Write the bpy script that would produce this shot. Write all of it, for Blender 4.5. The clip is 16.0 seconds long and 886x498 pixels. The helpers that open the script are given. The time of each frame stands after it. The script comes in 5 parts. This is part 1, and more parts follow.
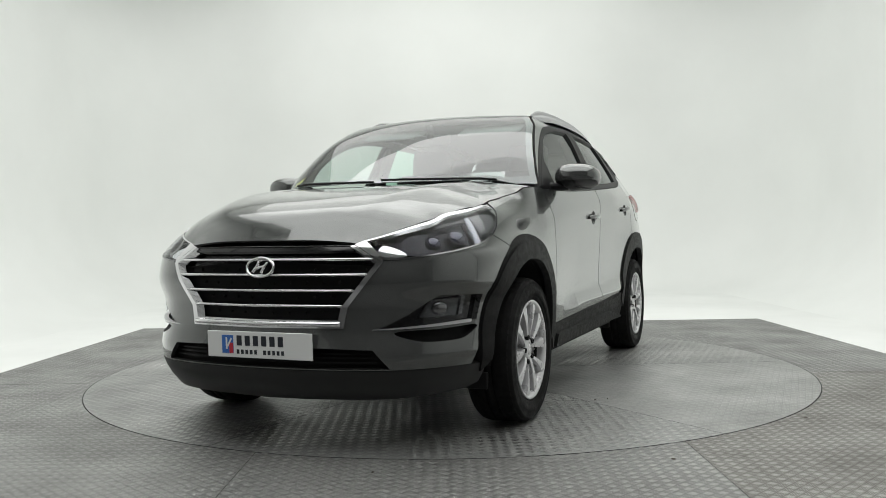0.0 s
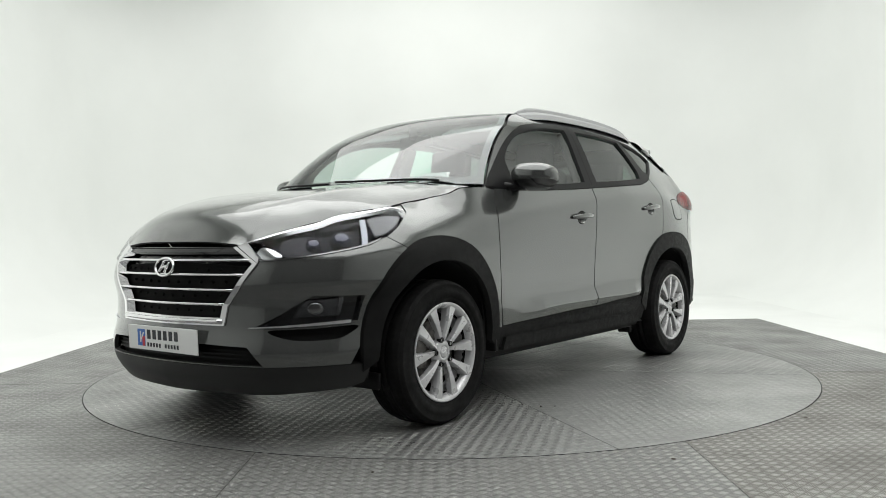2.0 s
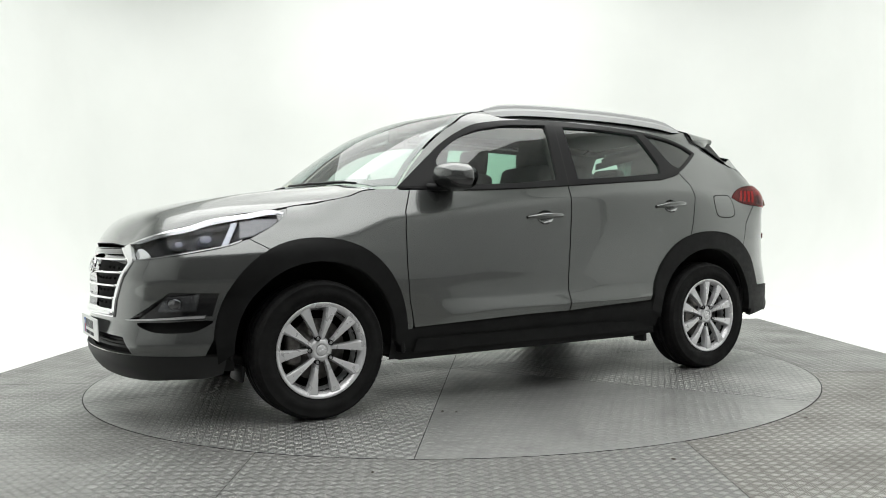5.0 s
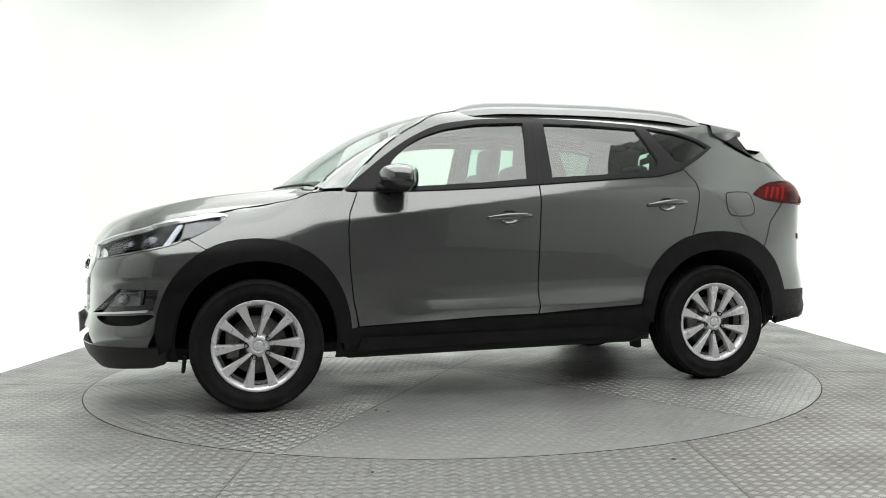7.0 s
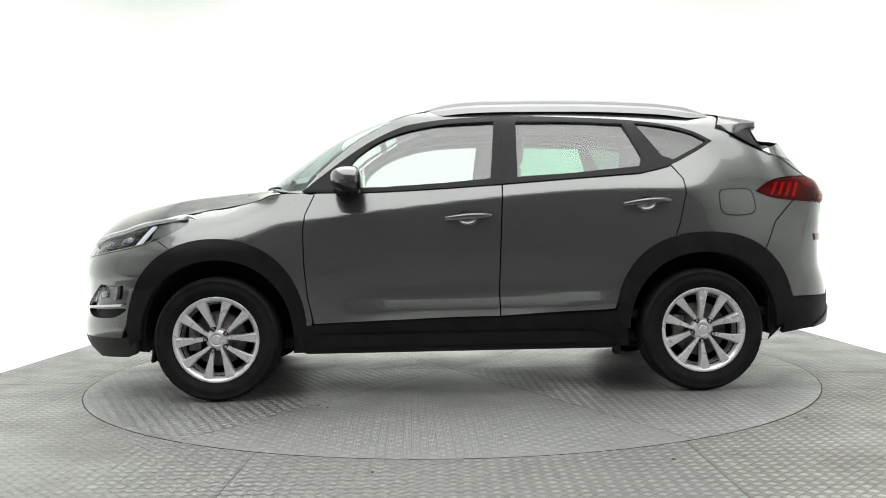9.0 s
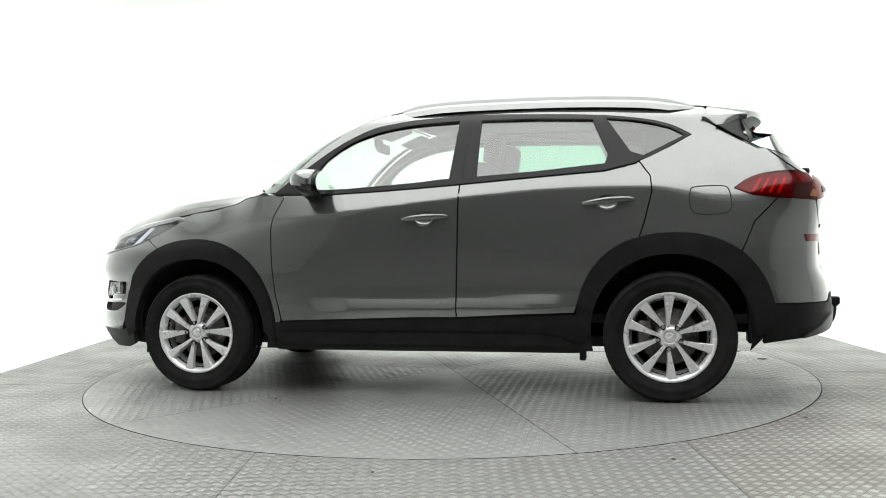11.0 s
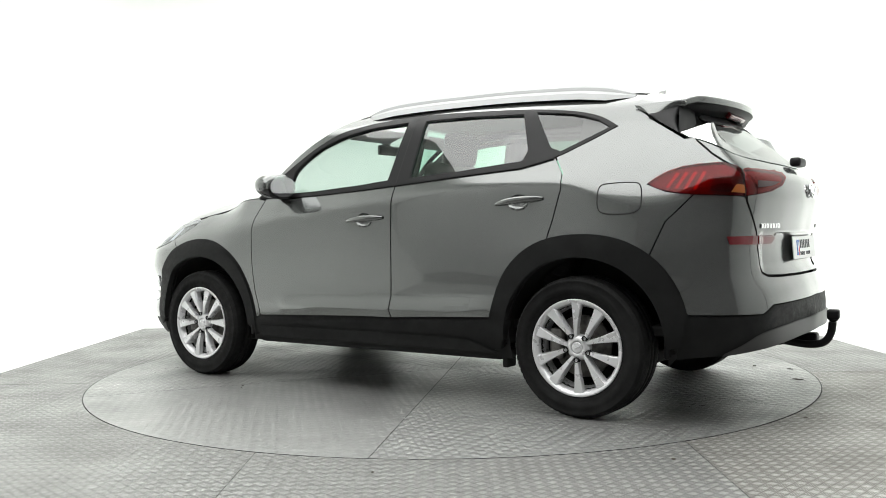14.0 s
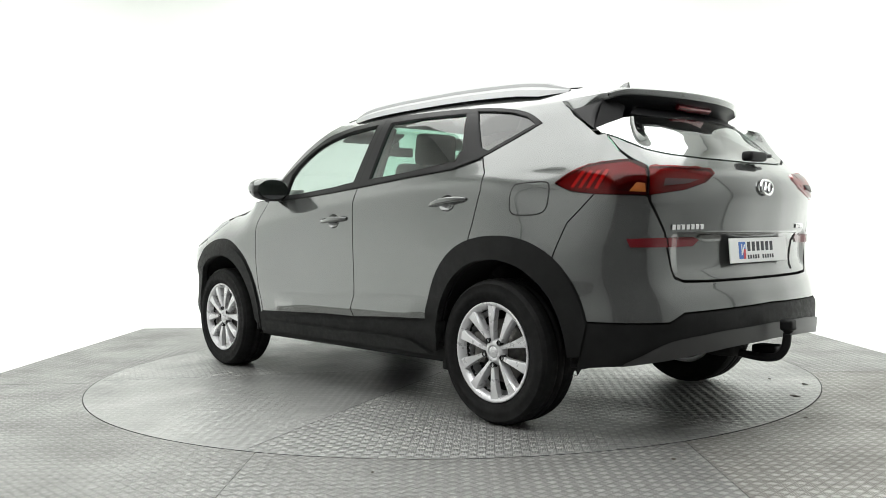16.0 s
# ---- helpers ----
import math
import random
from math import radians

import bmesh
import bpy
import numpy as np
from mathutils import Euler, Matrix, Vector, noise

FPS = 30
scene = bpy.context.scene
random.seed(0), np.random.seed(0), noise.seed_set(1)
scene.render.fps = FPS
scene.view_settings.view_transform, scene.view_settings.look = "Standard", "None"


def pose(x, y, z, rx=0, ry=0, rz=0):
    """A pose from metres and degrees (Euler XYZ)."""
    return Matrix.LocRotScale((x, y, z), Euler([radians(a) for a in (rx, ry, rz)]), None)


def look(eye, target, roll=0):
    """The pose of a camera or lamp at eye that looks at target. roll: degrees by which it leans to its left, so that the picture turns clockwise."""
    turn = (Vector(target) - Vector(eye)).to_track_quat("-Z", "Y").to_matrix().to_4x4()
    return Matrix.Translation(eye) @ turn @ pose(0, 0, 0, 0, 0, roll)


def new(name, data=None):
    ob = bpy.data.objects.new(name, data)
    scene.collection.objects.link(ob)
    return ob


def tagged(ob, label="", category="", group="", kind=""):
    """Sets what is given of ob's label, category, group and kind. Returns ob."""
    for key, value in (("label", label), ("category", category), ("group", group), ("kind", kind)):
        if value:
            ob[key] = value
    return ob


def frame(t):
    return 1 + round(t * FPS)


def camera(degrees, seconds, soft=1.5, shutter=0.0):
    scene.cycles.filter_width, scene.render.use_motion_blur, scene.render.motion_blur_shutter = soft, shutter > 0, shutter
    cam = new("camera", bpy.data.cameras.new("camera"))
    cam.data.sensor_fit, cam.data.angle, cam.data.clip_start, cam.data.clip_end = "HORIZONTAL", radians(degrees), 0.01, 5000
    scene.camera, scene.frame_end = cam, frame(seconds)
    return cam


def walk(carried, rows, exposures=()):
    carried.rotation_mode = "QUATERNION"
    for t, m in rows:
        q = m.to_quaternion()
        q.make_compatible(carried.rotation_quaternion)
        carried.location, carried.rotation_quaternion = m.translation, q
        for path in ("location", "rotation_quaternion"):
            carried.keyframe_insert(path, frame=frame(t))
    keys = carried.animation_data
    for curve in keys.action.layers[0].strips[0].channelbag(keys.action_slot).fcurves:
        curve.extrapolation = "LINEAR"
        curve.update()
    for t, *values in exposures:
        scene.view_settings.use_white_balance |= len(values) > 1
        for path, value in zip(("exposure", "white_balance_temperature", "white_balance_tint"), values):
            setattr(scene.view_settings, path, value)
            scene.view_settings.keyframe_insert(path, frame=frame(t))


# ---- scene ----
from mathutils.geometry import delaunay_2d_cdt
# ---- camera: it stands still beside the platform ----
cam = camera(55.5, 16.0, soft=0.9)
EYE = (0.0, -5.562, 0.893)
STAND = look(EYE, (-0.0334, -0.5631, 0.8028), roll=-0.975)
walk(cam, [(0.0, STAND), (16.0, STAND)], exposures=[(0.0, -1.62), (1.5, -1.5), (4.0, -1.3), (6.5, -1.06), (9.0, -0.88), (11.5, -0.72), (13.0, -0.7), (16.0, -0.84)])

# the turntable turns clockwise at an even pace: start and rate in degrees, and the car's place on it
TURN0, RATE = 247.117, -7.196
CAR_AT = (-0.027, 0.077)


# ---- world and large lights ----
world = bpy.data.worlds.new("world")
scene.world = world
world.use_nodes = True
world.node_tree.nodes["Background"].inputs[0].default_value = (0.9, 0.95, 1.0, 1)
world.node_tree.nodes["Background"].inputs[1].default_value = 0.05


def area_lamp(name, at, target, sx, sy, watts, colour=(0.995, 1.0, 0.985)):
    d = bpy.data.lights.new(name, "AREA")
    d.shape, d.size, d.size_y, d.energy, d.color = "RECTANGLE", sx, sy, watts, colour
    ob = new(name, d)
    ob.matrix_world = look(at, target) if target else pose(*at)
    return ob


area_lamp("light_ceiling", (0.0, 4.4, 5.8), None, 7.4, 8.0, 440)
area_lamp("softbox_over_car", (0.0, 0.2, 5.6), None, 8.8, 4.0, 570)
area_lamp("softbox_over_front", (0.0, -3.9, 5.6), None, 8.6, 5.2, 900)
# unseen fill lamp, added to brighten the back wall
area_lamp("back_wall_fill", (0.0, 5.2, 5.6), (0.0, 8.6, 2.2), 6.0, 1.4, 125)


# ---- materials ----
def material(name, colour=(0.5, 0.5, 0.5), rough=0.5, metal=0.0, coat=0.0, spec=0.5, trans=0.0, ior=1.45, emit=0.0):
    m = bpy.data.materials.new(name)
    m.use_nodes = True
    b = m.node_tree.nodes["Principled BSDF"]
    b.inputs["Base Color"].default_value = (*colour, 1)
    b.inputs["Roughness"].default_value = rough
    b.inputs["Metallic"].default_value = metal
    b.inputs["Coat Weight"].default_value = coat
    b.inputs["Coat Roughness"].default_value = 0.03
    b.inputs["Specular IOR Level"].default_value = spec
    b.inputs["Transmission Weight"].default_value = trans
    b.inputs["IOR"].default_value = ior
    if emit:
        b.inputs["Emission Color"].default_value = (*colour, 1)
        b.inputs["Emission Strength"].default_value = emit
    return m


def nd(m, kind, **inputs):
    n = m.node_tree.nodes.new(kind)
    for k, v in inputs.items():
        n.inputs[int(k[1:]) if k[0] == "i" and k[1:].isdigit() else k].default_value = v
    return n


def ln(m, a, b):
    m.node_tree.links.new(a, b)


def sums(m, op, a, b=None, c=None):
    n = m.node_tree.nodes.new("ShaderNodeMath")
    n.operation = op
    for i, v in enumerate((a, b, c)):
        if v is None:
            continue
        if isinstance(v, (int, float)):
            n.inputs[i].default_value = v
        else:
            ln(m, v, n.inputs[i])
    return n.outputs[0]


def vary(m, colour_a, colour_b, scale=6.0, rough=None, bump=0.0, bump_scale=200.0, detail=6.0, lo=0.35, hi=0.65):
    """Blends two tones over large and small noise; optionally roughness and fine relief."""
    nt = m.node_tree
    b = nt.nodes["Principled BSDF"]
    tc = nt.nodes.new("ShaderNodeTexCoord")
    n1 = nd(m, "ShaderNodeTexNoise", Scale=scale, Detail=detail)
    ln(m, tc.outputs["Object"], n1.inputs["Vector"])
    r = nd(m, "ShaderNodeMapRange", i1=lo, i2=hi)
    ln(m, n1.outputs["Fac"], r.inputs[0])
    mix = nt.nodes.new("ShaderNodeMix")
    mix.data_type = "RGBA"
    mix.inputs[6].default_value, mix.inputs[7].default_value = (*colour_a, 1), (*colour_b, 1)
    ln(m, r.outputs[0], mix.inputs[0])
    ln(m, mix.outputs[2], b.inputs["Base Color"])
    if rough:
        rr = nd(m, "ShaderNodeMapRange", i1=0.3, i2=0.7, i3=rough[0], i4=rough[1])
        n3 = nd(m, "ShaderNodeTexNoise", Scale=scale * 3.7, Detail=5.0)
        ln(m, tc.outputs["Object"], n3.inputs["Vector"])
        ln(m, n3.outputs["Fac"], rr.inputs[0])
        ln(m, rr.outputs[0], b.inputs["Roughness"])
    if bump:
        n2 = nd(m, "ShaderNodeTexNoise", Scale=bump_scale, Detail=3.0)
        ln(m, tc.outputs["Object"], n2.inputs["Vector"])
        bp = nd(m, "ShaderNodeBump", Strength=bump, Distance=0.002)
        ln(m, n2.outputs["Fac"], bp.inputs["Height"])
        ln(m, bp.outputs[0], b.inputs["Normal"])
    return m


def tread_plate(name, turn, tone_a, tone_b, rough_lo, rough_hi, relief=1.0):
    """Worn aluminium five-bar tread plate: cells of five short bars, turned crosswise from cell to cell."""
    m = material(name, tone_a, 0.4, 0.9)
    nt = m.node_tree
    b = nt.nodes["Principled BSDF"]
    tc = nt.nodes.new("ShaderNodeTexCoord")
    mp = nd(m, "ShaderNodeMapping", Rotation=(0, 0, radians(turn)), Scale=(1 / 0.036, 1 / 0.036, 1.0))
    ln(m, tc.outputs["Object"], mp.inputs["Vector"])
    sp = nt.nodes.new("ShaderNodeSeparateXYZ")
    ln(m, mp.outputs[0], sp.inputs[0])
    x, y = sp.outputs[0], sp.outputs[1]
    cell = sums(m, "FLOORED_MODULO", sums(m, "ADD", sums(m, "FLOOR", x), sums(m, "FLOOR", y)), 2.0)
    fx, fy = sums(m, "FRACT", x), sums(m, "FRACT", y)
    along = sums(m, "ADD", sums(m, "MULTIPLY", cell, fx), sums(m, "MULTIPLY", sums(m, "SUBTRACT", 1.0, cell), fy))
    cross = sums(m, "ADD", sums(m, "MULTIPLY", cell, fy), sums(m, "MULTIPLY", sums(m, "SUBTRACT", 1.0, cell), fx))
    # five bars, with plain metal round the cell
    wave = sums(m, "COSINE", sums(m, "MULTIPLY", sums(m, "SUBTRACT", cross, 0.5), 2 * math.pi * 5.6))
    bar = sums(m, "MAXIMUM", sums(m, "MULTIPLY", wave, 1.0), 0.0)
    end = sums(m, "SUBTRACT", 1.0, sums(m, "POWER", sums(m, "ABSOLUTE", sums(m, "MULTIPLY", sums(m, "SUBTRACT", along, 0.5), 2.05)), 4.0))
    side = sums(m, "LESS_THAN", sums(m, "ABSOLUTE", sums(m, "SUBTRACT", cross, 0.5)), 0.45)
    h = sums(m, "MULTIPLY", sums(m, "MULTIPLY", bar, sums(m, "MAXIMUM", end, 0.0)), side)
    pillow = sums(m, "MULTIPLY", sums(m, "SUBTRACT", 1.0, sums(m, "POWER", sums(m, "ABSOLUTE", sums(m, "MULTIPLY", sums(m, "SUBTRACT", fx, 0.5), 2.0)), 2.0)), sums(m, "SUBTRACT", 1.0, sums(m, "POWER", sums(m, "ABSOLUTE", sums(m, "MULTIPLY", sums(m, "SUBTRACT", fy, 0.5), 2.0)), 2.0)))
    worn = nd(m, "ShaderNodeTexNoise", Scale=1.6, Detail=7.0, Roughness=0.6)
    ln(m, tc.outputs["Object"], worn.inputs["Vector"])
    fine = nd(m, "ShaderNodeTexNoise", Scale=45.0, Detail=6.0)
    ln(m, tc.outputs["Object"], fine.inputs["Vector"])
    wr = nd(m, "ShaderNodeMapRange", i1=0.32, i2=0.68)
    ln(m, worn.outputs["Fac"], wr.inputs[0])
    keep = sums(m, "MULTIPLY", sums(m, "SUBTRACT", 1.15, sums(m, "MULTIPLY", wr.outputs[0], 0.55)), relief)
    h = sums(m, "MULTIPLY", h, keep)
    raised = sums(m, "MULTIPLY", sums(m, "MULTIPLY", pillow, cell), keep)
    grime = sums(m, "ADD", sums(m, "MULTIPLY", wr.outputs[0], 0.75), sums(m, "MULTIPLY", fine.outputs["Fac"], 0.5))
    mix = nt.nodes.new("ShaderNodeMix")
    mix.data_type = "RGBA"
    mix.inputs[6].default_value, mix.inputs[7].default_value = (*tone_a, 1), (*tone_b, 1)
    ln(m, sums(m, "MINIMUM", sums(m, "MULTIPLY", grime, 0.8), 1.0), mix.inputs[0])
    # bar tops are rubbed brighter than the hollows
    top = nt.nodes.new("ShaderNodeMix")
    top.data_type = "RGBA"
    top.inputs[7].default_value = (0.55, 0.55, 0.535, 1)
    # alternate cells are lightened as well, imitating the sheen of crosswise bars
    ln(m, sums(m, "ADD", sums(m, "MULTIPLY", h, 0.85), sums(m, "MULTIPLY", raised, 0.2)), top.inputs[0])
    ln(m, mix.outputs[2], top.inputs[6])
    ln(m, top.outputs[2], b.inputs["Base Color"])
    rr = nd(m, "ShaderNodeMapRange", i1=0.2, i2=1.0, i3=rough_lo, i4=rough_hi)
    ln(m, grime, rr.inputs[0])
    ln(m, sums(m, "SUBTRACT", rr.outputs[0], sums(m, "ADD", sums(m, "MULTIPLY", h, 0.06), sums(m, "MULTIPLY", cell, 0.08))), b.inputs["Roughness"])
    bp = nd(m, "ShaderNodeBump", Strength=1.0, Distance=0.005)
    ln(m, sums(m, "ADD", sums(m, "ADD", sums(m, "MULTIPLY", h, 0.4), sums(m, "MULTIPLY", raised, 0.5)), sums(m, "MULTIPLY", fine.outputs["Fac"], 0.12)), bp.inputs["Height"])
    ln(m, bp.outputs[0], b.inputs["Normal"])
    return m


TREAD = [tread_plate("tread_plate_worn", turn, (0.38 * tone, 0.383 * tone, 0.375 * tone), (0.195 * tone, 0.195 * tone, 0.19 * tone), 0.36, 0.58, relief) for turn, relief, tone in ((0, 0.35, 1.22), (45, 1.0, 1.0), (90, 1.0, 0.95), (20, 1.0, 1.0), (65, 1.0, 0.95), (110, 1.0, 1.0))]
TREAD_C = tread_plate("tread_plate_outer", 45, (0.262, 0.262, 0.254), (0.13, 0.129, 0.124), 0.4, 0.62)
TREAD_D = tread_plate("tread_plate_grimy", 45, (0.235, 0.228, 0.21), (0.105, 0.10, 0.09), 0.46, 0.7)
WALL = vary(material("white_studio_paint", (0.84, 0.86, 0.84), 0.6), (0.86, 0.875, 0.855), (0.82, 0.835, 0.815), 0.6, (0.5, 0.7), 0.1, 60)
FLOORW = vary(material("white_floor_paint", (0.84, 0.86, 0.84), 0.5), (0.855, 0.87, 0.85), (0.80, 0.815, 0.795), 0.9, (0.5, 0.7), 0.1, 90)
DARKWALL = vary(material("dark_unseen_surround", (0.10, 0.10, 0.10), 0.7), (0.12, 0.12, 0.12), (0.08, 0.08, 0.08), 0.5)
# tone of the unseen side walls, added to lift the flank's reflections
GREYWALL = vary(material("pale_reflecting_wall", (0.5, 0.51, 0.5), 0.7), (0.66, 0.67, 0.66), (0.58, 0.59, 0.58), 0.5)
GAP = material("black_gap_shade", (0.012, 0.012, 0.012), 0.8)


# ---- helpers for meshes ----
def mesh_ob(name, verts, faces, mat, parent=None, label="", smooth=False):
    me = bpy.data.meshes.new(name)
    me.from_pydata([tuple(v) for v in verts], [], [tuple(f) for f in faces])
    me.materials.append(mat)
    if smooth:
        me.polygons.foreach_set("use_smooth", [True] * len(me.polygons))
    ob = new(name, me)
    if parent:
        ob.parent = parent
    if label:
        ob["label"] = label
    return ob


def part(name, bm, mat, parent=None, label="", smooth=True):
    me = bpy.data.meshes.new(name)
    bmesh.ops.recalc_face_normals(bm, faces=bm.faces)
    bm.to_mesh(me)
    bm.free()
    me.materials.append(mat)
    if smooth:
        me.polygons.foreach_set("use_smooth", [True] * len(me.polygons))
    ob = new(name, me)
    if parent:
        ob.parent = parent
    if label:
        ob["label"] = label
    return ob


def box_bm(sx, sy, sz, at=(0, 0, 0), bevel=0.0, seg=2, m=None):
    bm = bmesh.new()
    bmesh.ops.create_cube(bm, size=1.0, matrix=Matrix.Diagonal((sx, sy, sz, 1)))
    if bevel:
        bmesh.ops.bevel(bm, geom=bm.edges[:], offset=bevel, segments=seg, affect="EDGES", profile=0.6)
    bmesh.ops.transform(bm, matrix=Matrix.Translation(at) @ (m or Matrix()), verts=bm.verts)
    return bm


def lathe(profile, n=48, a0=0.0, a1=360.0):
    """Turns (radius, y) pairs round the y axis."""
    full = abs(a1 - a0) >= 359.9
    cols = n if full else n + 1
    verts, faces = [], []
    k = len(profile)
    for i in range(cols):
        a = radians(a0 + (a1 - a0) * i / n)
        for r, y in profile:
            verts.append((r * math.cos(a), y, r * math.sin(a)))
    for i in range(n):
        j = (i + 1) % cols
        for q in range(k - 1):
            faces.append((i * k + q, i * k + q + 1, j * k + q + 1, j * k + q))
    return verts, faces


def tube(points, radius, n=8, closed=False, flat=1.0):
    """A round bar along points."""
    pts = [Vector(p) for p in points]
    verts, faces = [], []
    up = Vector((0, 0, 1))
    for i, p in enumerate(pts):
        if closed:
            d = pts[(i + 1) % len(pts)] - pts[i - 1]
        else:
            d = pts[min(i + 1, len(pts) - 1)] - pts[max(i - 1, 0)]
        d.normalize()
        s = d.cross(up)
        if s.length < 1e-3:
            s = d.cross(Vector((1, 0, 0)))
        s.normalize()
        w = s.cross(d)
        r = radius[i] if isinstance(radius, (list, tuple)) else radius
        for k in range(n):
            a = 2 * math.pi * k / n
            verts.append(p + s * (r * math.cos(a)) + w * (r * flat * math.sin(a)))
    m = len(pts)
    for i in range(m if closed else m - 1):
        j = (i + 1) % m
        for k in range(n):
            q = (k + 1) % n
            faces.append((i * n + k, i * n + q, j * n + q, j * n + k))
    if not closed:
        faces.append(tuple(range(n))[::-1])
        faces.append(tuple((m - 1) * n + k for k in range(n)))
    return verts, faces


# ---- studio ----
HX, BACK, TOPZ, FRONT = 5.35, 8.75, 5.9, -9.0


EASTY = -2.0


def studio():
    # white floor, back and side walls as one coved sheet: profile from the floor up, corners rounded
    def ring(inset, z):
        r, pts = 2.0, []
        x, y = HX - inset, BACK - inset
        rr = max(r - inset, 0.5)
        pts.append((-x, -2.6))
        pts.append((-x, 1.5))
        pts.append((-x, 3.0))
        for k in range(11):
            a = math.pi - k * math.pi / 20
            pts.append((-x + rr + rr * math.cos(a), y - rr + rr * math.sin(a)))
        for k in range(11):
            a = math.pi / 2 - k * math.pi / 20
            pts.append((x - rr + rr * math.cos(a), y - rr + rr * math.sin(a)))
        pts += [(x, 3.0), (x, 1.5), (x, EASTY)]
        return [(px, py, z) for px, py in pts]
    cove = 1.3
    rows = [ring(cove + 0.5, -0.061)]
    rows += [ring(cove * (1 - math.sin(a)), -0.06 + cove * (1 - math.cos(a))) for a in [k * math.pi / 16 for k in range(9)]]
    rows += [ring(0, 1.5), ring(0, 3.0), ring(0, TOPZ)]
    verts, faces, n = [], [], len(rows[0])
    for rw in rows:
        verts += rw
    for i in range(len(rows) - 1):
        for j in range(n - 1):
            faces.append((i * n + j, i * n + j + 1, (i + 1) * n + j + 1, (i + 1) * n + j))
    ob = mesh_ob("wall_cove", verts, faces, WALL, smooth=True)
    so = ob.modifiers.new("thickness", "SOLIDIFY")
    so.thickness, so.offset = 0.12, -1.0
    tagged(ob, "white painted studio wall with rounded corners and coved foot", "wall", kind="structure")
    # floor out of view, kept dark to dim what the car's sides reflect
    ob = mesh_ob("floor_front", [(-5.6, FRONT, -0.06), (5.6, FRONT, -0.06), (5.6, -2.3, -0.06), (-5.6, -2.3, -0.06)], [(0, 1, 2, 3)], DARKWALL)
    tagged(ob, "unseen dark floor added before the platform to dim reflections", "floor", kind="structure")
    ob = mesh_ob("floor", [(-4.05, -2.3, -0.06), (5.6, -2.3, -0.06), (5.6, EASTY, -0.06), (4.05, EASTY, -0.06), (4.05, 7.45, -0.06), (-4.05, 7.45, -0.06)], [(0, 1, 2, 3, 4, 5)], FLOORW)
    tagged(ob, "white painted studio floor, scuffed", "floor", kind="structure")
    ob = part("ceiling", box_bm(11.4, 18.5, 0.1, (0, -0.1, TOPZ + 0.06)), WALL, smooth=False)
    tagged(ob, "white studio ceiling", "ceiling", kind="structure")
    # unseen walls closing the room, toned to darken or lift the car's reflections
    for name, sx, sy, at, mat in (("wall_south", 11.4, 0.15, (0, FRONT, 3), DARKWALL), ("wall_west", 0.15, 6.3, (-5.5, -5.85, 3), GREYWALL), ("wall_east", 0.15, 6.9, (5.5, -5.55, 3), GREYWALL)):
        ob = part(name, box_bm(sx, sy, 6.1, at), mat, smooth=False)
        tagged(ob, ("dark" if mat is DARKWALL else "pale") + " unseen wall behind the camera, toned for reflections", "wall", kind="structure")


RD = 2.24
PX, PY0, PY1 = 3.055, -3.3, 2.8


def platform():
    base = tagged(new("platform"), "raised platform of worn aluminium five-bar tread plate round a turntable", "platform", kind="structure")
    # sheets butt at the seams; each is cut out round the disc
    xs = [-PX, -0.815, 0.985, PX]
    seams_y = [PY0, -0.35, PY1]
    n = 96
    for i in range(3):
        for j in range(2):
            x0, x1, y0, y1 = xs[i] + 0.0015, xs[i + 1] - 0.0015, seams_y[j] + 0.0015, seams_y[j + 1] - 0.0015
            poly = [(x0, y0), (x1, y0), (x1, y1), (x0, y1)]
            vs, fs = flat_region(poly, [[((RD + 0.006) * math.cos(2 * math.pi * k / n), (RD + 0.006) * math.sin(2 * math.pi * k / n)) for k in range(n)]], 0.25)
            if not fs:
                continue
            lift = 0.0004 * ((i + j) % 2)
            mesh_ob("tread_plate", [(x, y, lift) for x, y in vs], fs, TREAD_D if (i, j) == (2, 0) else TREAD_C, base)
    # skirt along the edges and dark ground beneath the seams
    part("frame", box_bm(2 * PX - 0.004, PY1 - PY0 - 0.004, 0.05, (0, (PY0 + PY1) / 2, -0.031)), GAP, base, smooth=False)
    part("edge_trim", box_bm(2 * PX, 0.006, 0.055, (0, PY1 + 0.001, -0.0295)), TREAD_C, base, smooth=False)
    part("edge_trim", box_bm(0.006, PY1 - PY0, 0.055, (-PX - 0.001, (PY0 + PY1) / 2, -0.0295)), TREAD_C, base, smooth=False)
    part("edge_trim", box_bm(0.006, PY1 - PY0, 0.055, (PX + 0.001, (PY0 + PY1) / 2, -0.0295)), TREAD_C, base, smooth=False)


